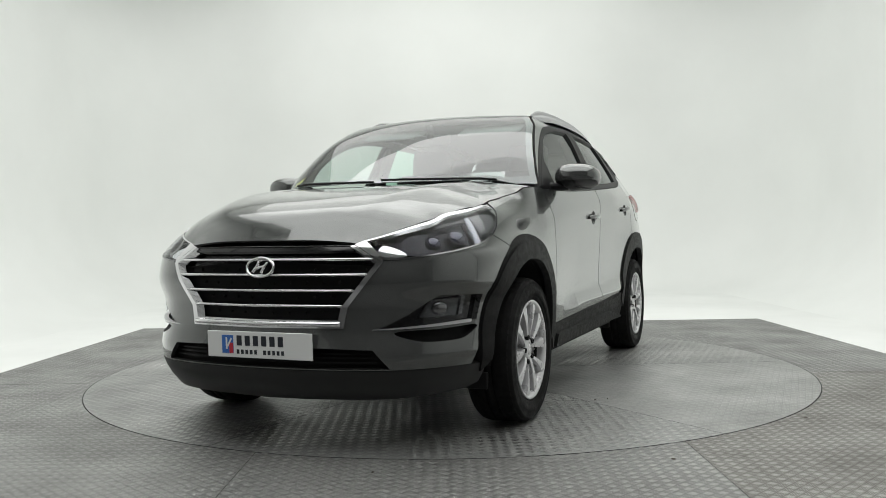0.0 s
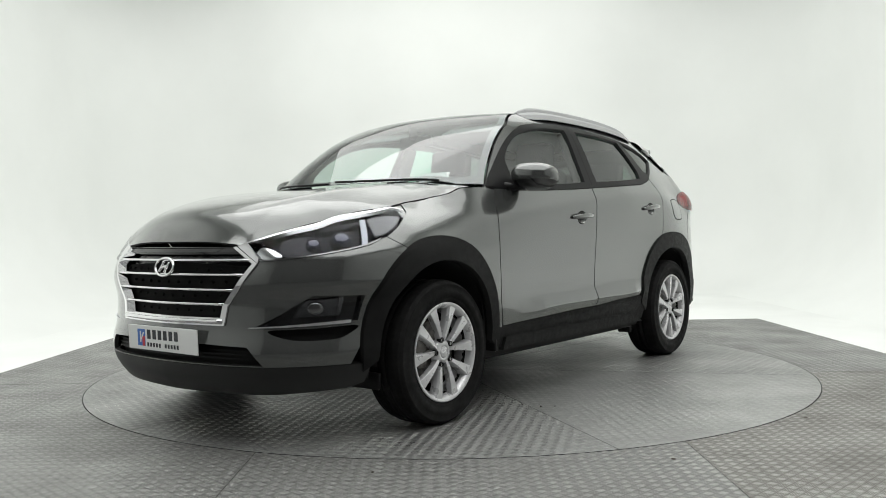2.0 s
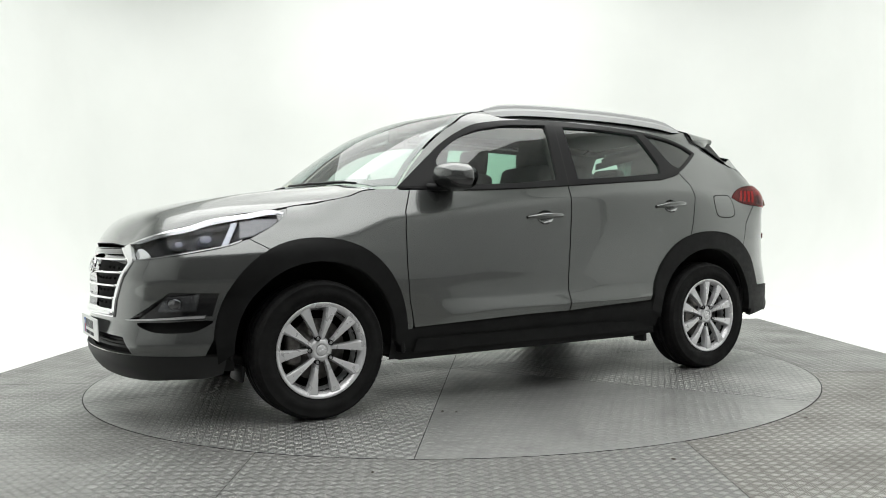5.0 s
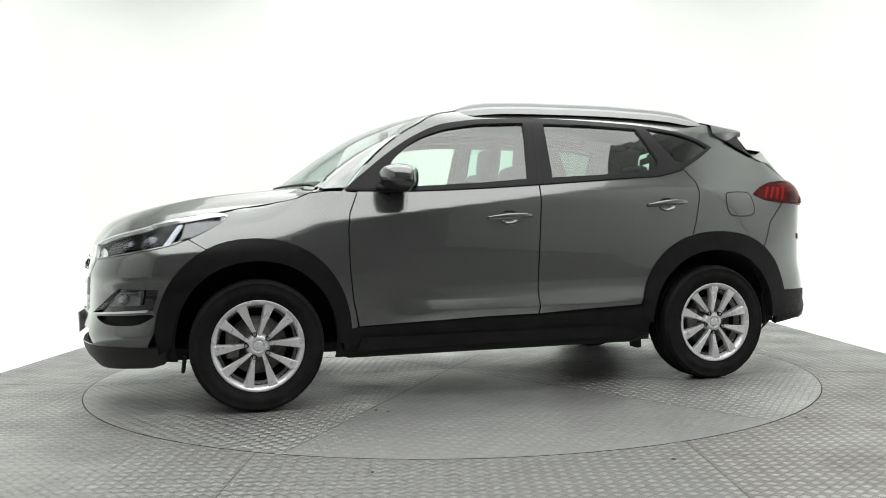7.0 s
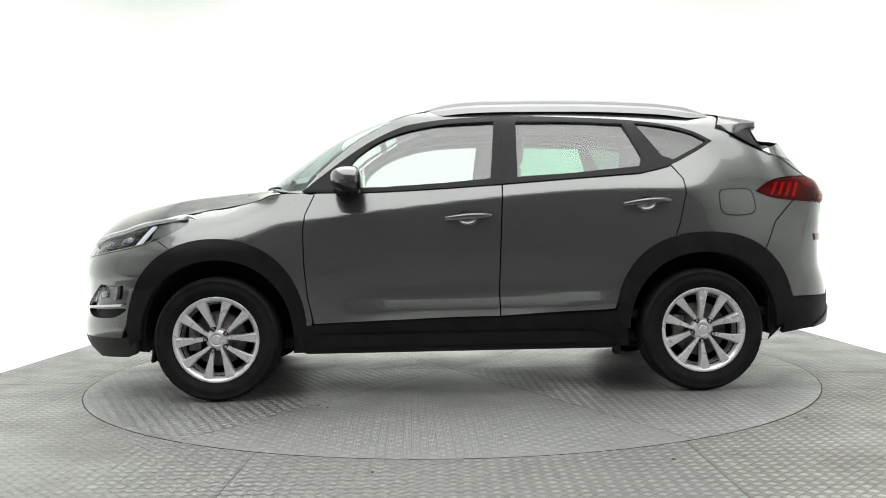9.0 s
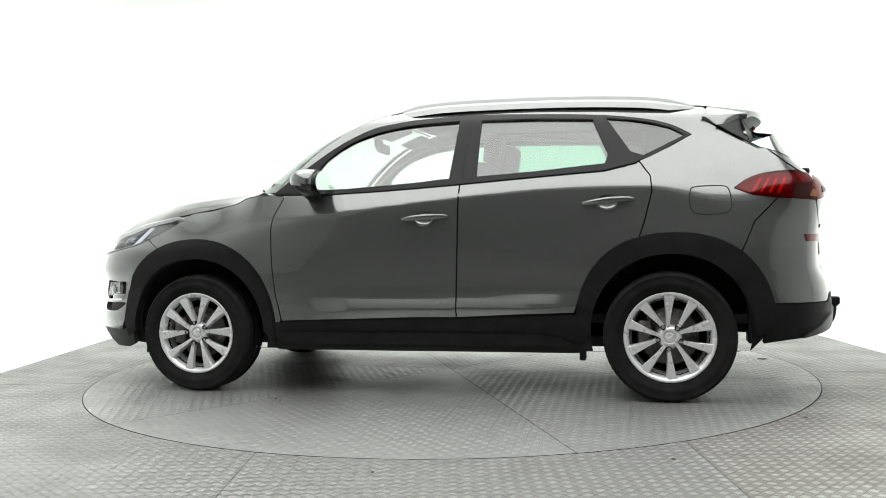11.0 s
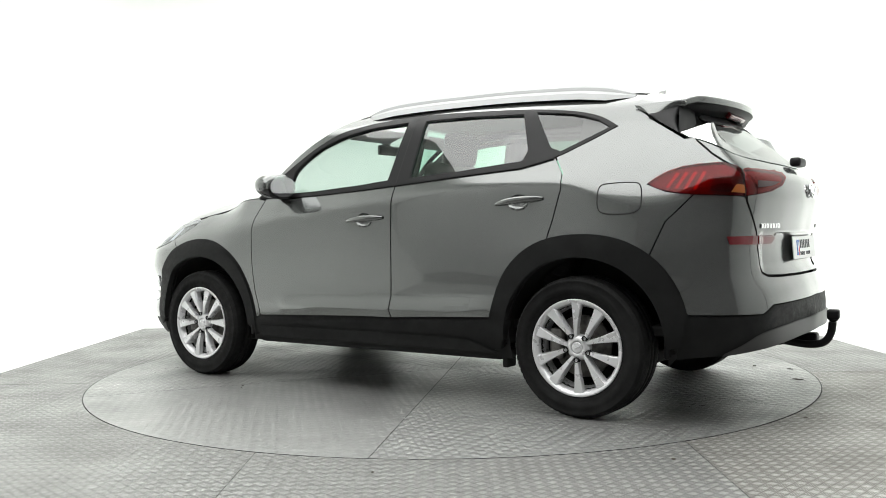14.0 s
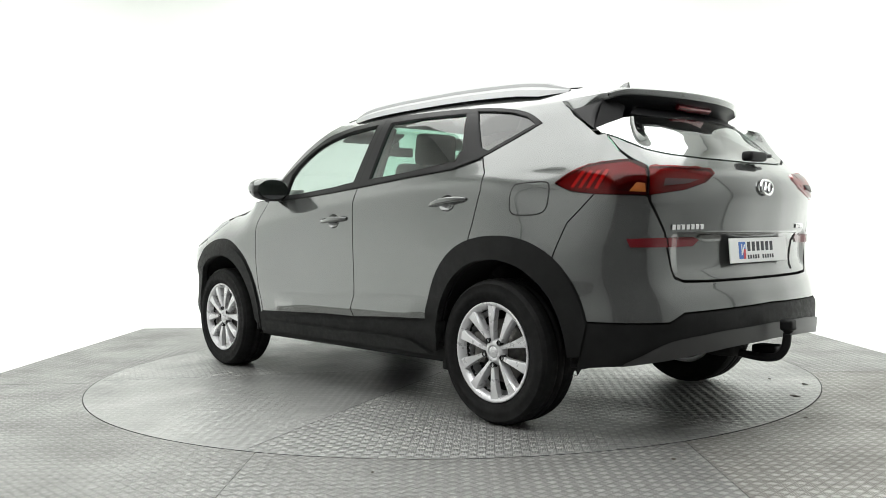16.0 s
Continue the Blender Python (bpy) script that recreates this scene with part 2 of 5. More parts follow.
def turntable():
    disc = tagged(new("turntable"), "round turntable disc of worn five-bar tread plate, flush with the platform", "turntable", kind="structure")
    n = 128
    circle = [(RD * math.cos(2 * math.pi * k / n), RD * math.sin(2 * math.pi * k / n)) for k in range(n)]
    # six sectors, each plate cut from a sheet laid another way
    for i in range(6):
        a0, a1 = radians(55 + 60 * i), radians(115 + 60 * i)
        cut = [(0.0, 0.0), (2.6 * math.cos(a0), 2.6 * math.sin(a0)), (3.0 * math.cos((a0 + a1) / 2), 3.0 * math.sin((a0 + a1) / 2)), (2.6 * math.cos(a1), 2.6 * math.sin(a1))]
        mid = (0.004 * math.cos((a0 + a1) / 2), 0.004 * math.sin((a0 + a1) / 2))
        cut = [(x + mid[0], y + mid[1]) for x, y in cut]
        vs, fs = flat_region(cut, [], 0.2, inside=circle)
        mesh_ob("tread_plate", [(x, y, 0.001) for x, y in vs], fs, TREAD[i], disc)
    part("disc_base", box_bm(3.0, 3.0, 0.01, (0, 0, -0.006)), GAP, disc, smooth=False)
    vs, fs = lathe([(RD - 0.0005, 0.0005), (RD - 0.0005, -0.02)], n)
    mesh_ob("rim", [(x, z, y) for x, y, z in vs], fs, GAP, disc)
    return disc


def inside_poly(P, poly):
    """For points P (n, 2): whether they lie in the polygon."""
    P, poly = np.asarray(P), np.asarray(poly)
    x, y = P[:, 0], P[:, 1]
    r = np.zeros(len(P), bool)
    for (x0, y0), (x1, y1) in zip(poly, np.roll(poly, -1, 0)):
        if y0 == y1:
            continue
        c = ((y0 > y) != (y1 > y)) & (x < (x1 - x0) * (y - y0) / (y1 - y0) + x0)
        r ^= c
    return r


def dense(poly, h):
    out = []
    for a, b in zip(poly, poly[1:] + poly[:1]):
        d = math.hypot(b[0] - a[0], b[1] - a[1])
        k = max(1, int(math.ceil(d / h)))
        out += [(a[0] + (b[0] - a[0]) * i / k, a[1] + (b[1] - a[1]) * i / k) for i in range(k)]
    return out


def flat_region(outer, holes, h, inside=None):
    """Triangulates a plane region with holes on an even grid: points and triangles."""
    loops = [dense([tuple(p) for p in outer], h)] + [dense([tuple(p) for p in q], h) for q in holes]
    if inside:
        loops.append(dense([tuple(p) for p in inside], h))
    pts, edges = [], []
    for lp in loops:
        o = len(pts)
        pts += lp
        edges += [(o + i, o + (i + 1) % len(lp)) for i in range(len(lp))]
    lo, hi = np.min(loops[0], 0), np.max(loops[0], 0)
    gx, gy = np.meshgrid(np.arange(lo[0] + h / 2, hi[0], h), np.arange(lo[1] + h / 2, hi[1], h))
    G = np.stack([gx.ravel(), gy.ravel()], 1)
    if len(G):
        keep = inside_poly(G, loops[0])
        G = G[keep]
    if len(G):
        B = np.array(pts)
        near = np.array([((B - g) ** 2).sum(1).min() for g in G])
        pts += [tuple(g) for g in G[near > (0.45 * h) ** 2]]
    from_cdt = delaunay_2d_cdt([Vector(p) for p in pts], edges, [], 0, 1e-6)
    vs, fs = [tuple(v) for v in from_cdt[0]], [tuple(f) for f in from_cdt[2]]
    if not fs:
        return [], []
    C = np.array([np.mean([vs[i] for i in f], 0) for f in fs])
    ok = inside_poly(C, loops[0])
    for q in holes:
        ok &= ~inside_poly(C, q)
    if inside:
        ok &= inside_poly(C, inside)
    fs = [f for f, k in zip(fs, ok) if k]
    used = sorted({i for f in fs for i in f})
    at = {v: i for i, v in enumerate(used)}
    out = []
    for f in fs:
        a, b, c = (vs[i] for i in f[:3])
        up = (b[0] - a[0]) * (c[1] - a[1]) - (b[1] - a[1]) * (c[0] - a[0]) > 0
        g = tuple(at[i] for i in f)
        out.append(g if up else g[::-1])
    return [vs[i] for i in used], out




def debris():
    """Bits of dry leaf and grit lying on the turntable and the platform."""
    leaf = vary(material("dry_leaf", (0.06, 0.05, 0.04), 0.9), (0.05, 0.045, 0.04), (0.09, 0.075, 0.06), 60)
    rng = random.Random(4)

    def flake(name, x, y, z, r, parent=None):
        n = 9
        vs = [(x, y, z + 0.006)] + [(x + r * rng.uniform(0.5, 1.1) * math.cos(k * 2 * math.pi / n), y + 0.5 * r * rng.uniform(0.5, 1.1) * math.sin(k * 2 * math.pi / n), z + rng.uniform(0.0, 0.006)) for k in range(n)]
        fs = [(0, 1 + k, 1 + (k + 1) % n) for k in range(n)]
        ob = mesh_ob(name, vs, fs, leaf, parent)
        so = ob.modifiers.new("thickness", "SOLIDIFY")
        so.thickness = 0.002
        return ob
    for x, y, r in ((-2.037, -0.609, 0.035), (-1.921, -0.979, 0.02), (0.74, 1.139, 0.010), (0.693, 1.193, 0.009), (-1.70, -1.0, 0.012)):
        flake("leaf_scrap", x, y, 0.002, r, disc)
    for x, y, r in ((0.86, -2.30, 0.010), (1.66, -1.62, 0.012), (-0.30, -2.42, 0.008)):
        tagged(flake("leaf_scrap", x, y, 0.001, r), "small dark scrap of dry leaf on the platform", "leaf", "leaf scraps")


def wall_crack():
    bm = box_bm(0.008, 0.004, 0.45, (4.92, 8.744, 2.39), 0, 1)
    ob = part("wall_crack", bm, material("crack_shadow", (0.25, 0.25, 0.24), 0.9), smooth=False)
    tagged(ob, "thin grey upright crack in the white wall", "crack", kind="structure")


studio()
platform()
wall_crack()
disc = turntable()
debris()


# ---- the car's surface, in its own space: x forward, y to its left, z up ----
def pchip(xs, ys, q):
    """Smooth curve through points that does not overshoot."""
    xs, ys, q = np.asarray(xs, float), np.asarray(ys, float), np.asarray(q, float)
    h, d = np.diff(xs), np.diff(ys, axis=0) / np.diff(xs).reshape((-1,) + (1,) * (ys.ndim - 1))
    m = np.zeros_like(ys)
    m[0], m[-1] = d[0], d[-1]
    if len(xs) > 2:
        p = d[:-1] * d[1:]
        w = (d[:-1] + d[1:]) / 2
        m[1:-1] = np.where(p > 0, 2 * p / np.where(np.abs(w) < 1e-12, 1, w) / 2 * 1.0, 0)
    i = np.clip(np.searchsorted(xs, q) - 1, 0, len(xs) - 2)
    sh = (-1,) + (1,) * (ys.ndim - 1)
    t = np.clip((q - xs[i]) / h[i], 0, 1).reshape(sh)
    hh = h[i].reshape(sh)
    return ((1 + 2 * t) * (1 - t) ** 2 * ys[i] + t * (1 - t) ** 2 * hh * m[i] + t * t * (3 - 2 * t) * ys[i + 1] + t * t * (t - 1) * hh * m[i + 1])


def catmull(P, n=24, closed=False):
    P = np.asarray(P, float)
    k = len(P)
    out = []
    for i in range(k if closed else k - 1):
        if closed:
            a, b, c, d = P[i - 1], P[i], P[(i + 1) % k], P[(i + 2) % k]
        else:
            a, b, c, d = P[max(i - 1, 0)], P[i], P[i + 1], P[min(i + 2, k - 1)]
        for t in np.arange(n) / n:
            out.append(0.5 * (2 * b + (c - a) * t + (2 * a - 5 * b + 4 * c - d) * t * t + (3 * b - a - 3 * c + d) * t ** 3))
    if not closed:
        out.append(P[-1])
    return np.array(out)


# plan of the flank at its widest, from the nose round to the tail
PLAN = catmull([(2.245, -0.2), (2.25, 0), (2.24, 0.2), (2.21, 0.4), (2.145, 0.575), (2.03, 0.71), (1.87, 0.81), (1.65, 0.867), (1.35, 0.89), (0.9, 0.885), (0.3, 0.876),
                (-0.3, 0.876), (-0.9, 0.884), (-1.35, 0.895), (-1.65, 0.875), (-1.88, 0.835), (-2.04, 0.765), (-2.14, 0.64), (-2.20, 0.44), (-2.235, 0.2), (-2.24, 0), (-2.235, -0.2)], 24)[24:-24]
ARC = np.concatenate([[0], np.cumsum(np.hypot(*np.diff(PLAN, axis=0).T))])
S_END = ARC[-1]


def plan_at(s):
    return np.stack([np.interp(s, ARC, PLAN[:, 0]), np.interp(s, ARC, PLAN[:, 1])], -1)


def sx(x):
    """Arc length round the plan at which the flank has this x."""
    return float(np.interp(-x, -PLAN[:, 0], ARC))


def sf(y):
    """Arc length on the nose at this y."""
    k = len(PLAN) // 2
    return float(np.interp(y, PLAN[:k, 1], ARC[:k]))


def sr(y):
    """Arc length on the tail at this y."""
    k = len(PLAN) // 2
    return float(np.interp(-y, -PLAN[k:, 1], ARC[k:]))


ZL = [0.16, 0.24, 0.32, 0.40, 0.50, 0.60, 0.70, 0.80, 0.88, 0.96, 1.04, 1.12, 1.20, 1.30, 1.40, 1.50, 1.58, 1.66]
# how far the flank stands out from the plan, height by height, at stations round the car
SECT = [
    (sf(0.0), [-.16, -.05, -.005, 0, -.005, -.012, -.02, -.04, -.075, -.15, -.28, -.45, -.6, -.8, -1, -1.2, -1.3, -1.4]),
    (sf(0.45), [-.16, -.06, -.012, 0, -.022, -.028, -.020, -.045, -.08, -.16, -.29, -.45, -.6, -.8, -1, -1.2, -1.3, -1.4]),
    (sx(1.98), [-.15, -.07, -.02, 0, -.014, -.016, .010, -.006, -.070, -.17, -.29, -.42, -.55, -.7, -.85, -1, -1.1, -1.2]),
    (sx(1.72), [-.10, -.05, -.02, -.004, -.006, -.004, .016, .010, -.042, -.12, -.22, -.35, -.45, -.6, -.7, -.8, -.9, -1]),
    (sx(1.35), [-.06, -.03, -.015, -.005, 0, .006, .012, .012, -.005, -.045, -.12, -.24, -.3, -.4, -.5, -.6, -.7, -.8]),
    (sx(0.95), [-.05, -.04, -.03, -.02, -.01, 0, .004, .004, .0, -.004, -.008, -.008, -.01, -.01, -.01, -.01, -.04, -.11]),
    (sx(0.3), [-.05, -.04, -.03, -.015, -.010, -.012, -.008, -.003, .0, .002, .003, .003, .003, .003, .003, -.002, -.04, -.13]),
    (sx(-0.6), [-.05, -.04, -.03, -.015, -.010, -.012, -.008, -.003, .0, .002, .002, .0, .0, .0, .0, -.005, -.045, -.14]),
    (sx(-1.35), [-.08, -.04, -.02, -.005, 0, .004, .006, .006, .0, -.01, -.02, -.03, -.035, -.035, -.035, -.05, -.10, -.18]),
    (sx(-1.75), [-.12, -.05, -.02, -.005, 0, .0, .004, .004, -.004, -.016, -.028, -.04, -.05, -.07, -.10, -.14, -.2, -.3]),
    (sx(-2.02), [-.13, -.06, -.015, .0, .005, -.004, -.012, -.012, -.01, -.01, -.005, -.02, -.07, -.14, -.22, -.32, -.41, -.5]),
    (sr(0.55), [-.14, -.07, -.015, .0, .005, -.01, -.045, -.05, -.045, -.035, -.025, -.04, -.11, -.24, -.36, -.46, -.54, -.62]),
    (sr(0.0), [-.15, -.08, -.015, .0, .005, -.01, -.045, -.055, -.05, -.035, -.022, -.035, -.115, -.27, -.40, -.49, -.56, -.64]),
]
SG, ZG = np.linspace(0, S_END, 420), np.linspace(ZL[0], ZL[-1], 376)
_cols = pchip([c[0] for c in SECT], np.array([pchip(ZL, c[1], ZG) for c in SECT]), SG)
# the shoulder crease: its height, its lean above it and its roundness, station by station
_cz = pchip([0, sx(1.9), sx(1.35), sx(0.95), sx(-1.2), sx(-1.75), sx(-2.0), S_END], [0.9, 0.88, 0.88, 0.955, 1.13, 1.09, 1.11, 1.2], SG)
_ck = pchip([0, sx(1.7), sx(1.35), sx(0.95), sx(-0.3), sx(-0.9), sx(-1.35), sx(-1.75), sx(-2.0), S_END], [0, 0, 0.25, 0.45, 0.46, 0.54, 0.62, 0.46, 0.14, 0.0], SG)
_cr = pchip([0, sx(1.35), sx(0.95), sx(0.6), sx(-1.2), sx(-1.7), S_END], [0.08, 0.06, 0.02, 0.008, 0.016, 0.055, 0.06], SG)
_q = ZG[None] - _cz[:, None]
_soft = _cr[:, None] * np.logaddexp(0, _q / _cr[:, None])
_cols = _cols - _ck[:, None] * _soft
# a sharp fold low on the doors
_fx = np.interp(SG, ARC, PLAN[:, 0])
_fold_z = 0.462 + (0.6 - _fx) * 0.022
_fade = np.clip((0.66 - _fx) / 0.25, 0, 1) * np.clip((_fx + 0.95) / 0.2, 0, 1)
_u = (ZG[None] - _fold_z[:, None])
_cols = _cols + _fade[:, None] * np.where(_u < 0, 0.027 * np.clip(1 + _u / 0.06, 0, 1), 0.027 * np.clip(1 - _u / 0.075, 0, 1))


# the tailgate's recess for the plate, under a sharp ledge
_ledge = np.clip((SG - sr(0.62)) / 0.05, 0, 1)
_cols = _cols - 0.016 * _ledge[:, None] * (np.clip((0.872 - ZG) / 0.012, 0, 1) * np.clip((ZG - 0.69) / 0.04, 0, 1))[None]


def flank(s, z):
    """Points of the flank (nose, sides, tail, side windows, rear screen)."""
    s, z = np.asarray(s, float), np.asarray(z, float)
    a = np.clip(s / S_END * (len(SG) - 1), 0, len(SG) - 1.001)
    b = np.clip((z - ZG[0]) / (ZG[-1] - ZG[0]) * (len(ZG) - 1), 0, len(ZG) - 1.001)
    i, j = a.astype(int), b.astype(int)
    fa, fb = a - i, b - j
    d = (_cols[i, j] * (1 - fa) * (1 - fb) + _cols[i + 1, j] * fa * (1 - fb) + _cols[i, j + 1] * (1 - fa) * fb + _cols[i + 1, j + 1] * fa * fb)
    p = plan_at(s)
    q = plan_at(np.minimum(s + 0.03, S_END)) - plan_at(np.maximum(s - 0.03, 0))
    q[np.asarray(s) < 0.03] = (0, 1)
    q[np.asarray(s) > S_END - 0.03] = (0, -1)
    q = q / np.linalg.norm(q, axis=-1, keepdims=True)
    n = np.stack([q[..., 1], -q[..., 0]], -1)
    xy = p + n * d[..., None]
    return np.stack([xy[..., 0], xy[..., 1], z], -1)


# bonnet, windscreen and roof over the plan; the bonnet meets the flank along its edge
HOODX = [0.6, 0.95, 1.1, 1.36, 1.63, 1.83, 1.95, 2.03, 2.09, 2.13, 2.165, 2.19, 2.3]
HOODZ = [1.175, 1.166, 1.158, 1.140, 1.111, 1.079, 1.051, 1.026, .998, .964, .916, .872, .76]
TOPX = [-2.1, -1.95, -1.75, -1.5, -1.1, -0.7, -0.3, 0.1, 0.3, 0.45, 0.68, 0.9, 1.12, 1.25]
TOPH = [1.50, 1.528, 1.562, 1.595, 1.63, 1.645, 1.648, 1.636, 1.616, 1.586, 1.497, 1.365, 1.205, 1.10]


def at_x(points):
    """Flank outline given as (x, z) into arc length and height."""
    out = []
    for x, z in points:
        s = sx(x)
        for _ in range(6):
            s += float(flank(np.array([s]), np.array([z]))[0, 0] - x)
        out.append((s, z))
    return out


_edge = [(0.95, 1.130), (1.048, 1.120), (1.11, 1.094), (1.203, 1.074), (1.406, 1.042), (1.50, 1.024), (1.60, 1.008), (1.771, 0.980), (1.866, 0.954), (1.976, 0.926), (2.07, 0.892), (2.113, 0.872), (2.14, 0.856)]
EDGEX = [0.6] + [x for x, z in _edge] + [2.20]
EDGEY = [0.80] + [float(flank(np.array([s]), np.array([z]))[0, 1]) for s, z in at_x(_edge)] + [0.40]
EDGEZ = [1.16] + [z + 0.002 for x, z in _edge] + [0.845]


def bonnet(x, y):
    x, y = np.asarray(x, float), np.asarray(y, float)
    a = np.abs(y)
    u = np.clip(a / pchip(EDGEX, EDGEY, x), 0, 1.3)
    xe = x + 0.27 * np.minimum(a, 0.45) ** 2 * np.clip((x - 1.55) / 0.45, 0, 1)
    zc, ze = pchip(HOODX, HOODZ, xe), pchip(EDGEX, EDGEZ, x)
    ridge = 0.012 * np.exp(-((u - 0.66) / 0.1) ** 2) * np.clip((2.1 - x) / 0.5, 0, 1)
    return np.stack([x, y, zc + (ze - zc) * u ** 4.5 + ridge], -1)


def top(x, y):
    x, y = np.asarray(x, float), np.asarray(y, float)
    a = np.abs(y)
    bow = np.clip((x - 0.0) / 0.4, 0, 1) * 0.34 + np.clip((-1.4 - x) / 0.4, 0, 1) * -0.06
    z = pchip(TOPX, TOPH, x + bow * a ** 2) - 0.055 * a ** 2 - 0.9 * np.clip(a - 0.5, 0, 1) ** 2.2
    return np.stack([x, y, z], -1)


def mirrored(s, z):
    """The flank carried on past the nose and the tail to the other side."""
    s = np.asarray(s, float)
    other = (s < 0) | (s > S_END)
    q = np.where(s > S_END, 2 * S_END - s, np.abs(s))
    p = flank(q, z)
    p[..., 1] = np.where(other, -p[..., 1], p[..., 1])
    return p


# ---- car materials ----
def car_paint():
    m = material("grey_metallic_paint", (0.122, 0.127, 0.124), 0.32, 0.7, coat=1.0)
    b = m.node_tree.nodes["Principled BSDF"]
    tc = m.node_tree.nodes.new("ShaderNodeTexCoord")
    n = nd(m, "ShaderNodeTexNoise", Scale=900.0, Detail=2.0)
    ln(m, tc.outputs["Object"], n.inputs["Vector"])
    r = nd(m, "ShaderNodeMapRange", i1=0.3, i2=0.7, i3=0.17, i4=0.25)
    ln(m, n.outputs["Fac"], r.inputs[0])
    ln(m, r.outputs[0], b.inputs["Roughness"])
    return m


def glass(name, tint, face=0.045, rough=0.0):
    """A thin tinted pane: light passes straight on, with a gloss that grows towards grazing."""
    m = bpy.data.materials.new(name)
    m.use_nodes = True
    nt = m.node_tree
    nt.nodes.remove(nt.nodes["Principled BSDF"])
    t = nd(m, "ShaderNodeBsdfTransparent", Color=(*tint, 1))
    g = nd(m, "ShaderNodeBsdfGlossy", Roughness=rough)
    lw = nd(m, "ShaderNodeLayerWeight", Blend=0.5)
    gloss = sums(m, "ADD", sums(m, "MULTIPLY", sums(m, "POWER", lw.outputs["Facing"], 5.0), 1.0 - face), face)
    mx = nt.nodes.new("ShaderNodeMixShader")
    ln(m, gloss, mx.inputs[0])
    ln(m, t.outputs[0], mx.inputs[1])
    ln(m, g.outputs[0], mx.inputs[2])
    ln(m, mx.outputs[0], nt.nodes["Material Output"].inputs[0])
    return m


PAINT = car_paint()
CLAD = vary(material("black_grained_plastic", (0.02, 0.02, 0.02), 0.55, spec=0.17), (0.006, 0.0062, 0.0062), (0.0095, 0.0098, 0.0098), 9, (0.45, 0.62), 0.25, 700)
GLOSSBLACK = material("gloss_black_trim", (0.008, 0.008, 0.009), 0.12, coat=0.5)
SATINBLACK = material("satin_black_trim", (0.009, 0.009, 0.0095), 0.42, spec=0.2)
CHROME = material("chrome", (0.82, 0.82, 0.83), 0.07, 1.0)
SATIN = material("satin_silver", (0.66, 0.66, 0.67), 0.42, 1.0)
ALLOY = vary(material("silver_alloy", (0.6, 0.6, 0.61), 0.3, 0.35, coat=0.3), (0.60, 0.60, 0.61), (0.575, 0.575, 0.585), 6, (0.24, 0.36))
SATINDARK = material("dark_chrome", (0.22, 0.22, 0.225), 0.2, 1.0)
ALLOYDARK = material("shaded_alloy_barrel", (0.3, 0.3, 0.31), 0.4, 0.9)
RUBBER = vary(material("tyre_rubber", (0.02, 0.02, 0.02), 0.75, spec=0.16), (0.006, 0.006, 0.006), (0.011, 0.011, 0.011), 11, (0.6, 0.85), 0.3, 400)
IRON = vary(material("cast_iron_brake", (0.16, 0.15, 0.145), 0.5, 0.7), (0.2, 0.19, 0.18), (0.10, 0.095, 0.09), 30, (0.4, 0.6))
# underbody black; also stands for shade in wheel barrels and behind panels
UNDER = material("dark_underbody_and_shade", (0.012, 0.012, 0.012), 0.9)
GLASS_SIDE = glass("clear_green_side_glass", (0.74, 0.84, 0.78), 0.13)
GLASS_DEEP = glass("green_tinted_rear_glass", (0.40, 0.66, 0.53), 0.13)
GLASS_QUARTER = glass("dark_quarter_glass", (0.16, 0.22, 0.19), 0.11)
GLASS_FRONT = glass("clear_windscreen_glass", (0.78, 0.87, 0.85), 0.2)
GLASS_REAR = glass("dark_tinted_glass", (0.30, 0.36, 0.34), 0.55)
LENS = glass("clear_lamp_lens", (0.93, 0.94, 0.95), 0.012)
LAMPBLACK = material("dark_chrome_lamp_housing", (0.010, 0.010, 0.012), 0.16, 1.0)
LAMPGREY = material("smoked_chrome_bezel", (0.025, 0.025, 0.027), 0.14, 1.0)
PROJ = material("projector_lens", (0.02, 0.021, 0.05), 0.06, 0.5, coat=1.0)
REDLENS = glass("red_lamp_lens", (0.6, 0.045, 0.055), 0.025)
RED = material("red_reflector", (0.14, 0.006, 0.011), 0.22, 0.25, coat=0.6)
REDBAR = material("bright_red_light_bar", (0.75, 0.05, 0.04), 0.3, coat=0.3)
AMBER = material("amber_reflector", (0.22, 0.055, 0.002), 0.4)
CLEARREF = material("silver_reflector", (0.05, 0.03, 0.032), 0.35, 0.5)
PLATE = material("white_plate", (0.78, 0.79, 0.78), 0.3)
INK = material("dark_print", (0.02, 0.022, 0.03), 0.5)
BLUE = material("blue_print", (0.05, 0.16, 0.5), 0.45)
REDINK = material("red_print", (0.55, 0.04, 0.06), 0.45)
YELLOW = material("yellow_sticker", (0.75, 0.68, 0.1), 0.5)
CLOTH = vary(material("black_seat_cloth", (0.02, 0.02, 0.022), 0.9), (0.018, 0.018, 0.02), (0.03, 0.03, 0.032), 40, None, 0.3, 500)
DASH = vary(material("dark_dashboard", (0.02, 0.02, 0.02), 0.65), (0.018, 0.018, 0.018), (0.028, 0.028, 0.028), 20, None, 0.2, 600)
LINER = material("grey_headlining", (0.32, 0.32, 0.31), 0.9)
MIRROR = material("mirror_glass", (0.85, 0.87, 0.87), 0.02, 1.0)


# ---- sheets cut from the car's surface ----
def normals_of(surf, P):
    h = 0.004
    a, b = P[:, 0], P[:, 1]
    du = surf(a + h, b) - surf(a - h, b)
    dv = surf(a, b + h) - surf(a, b - h)
    n = np.cross(du, dv)
    return n / np.maximum(np.linalg.norm(n, axis=1, keepdims=True), 1e-9)


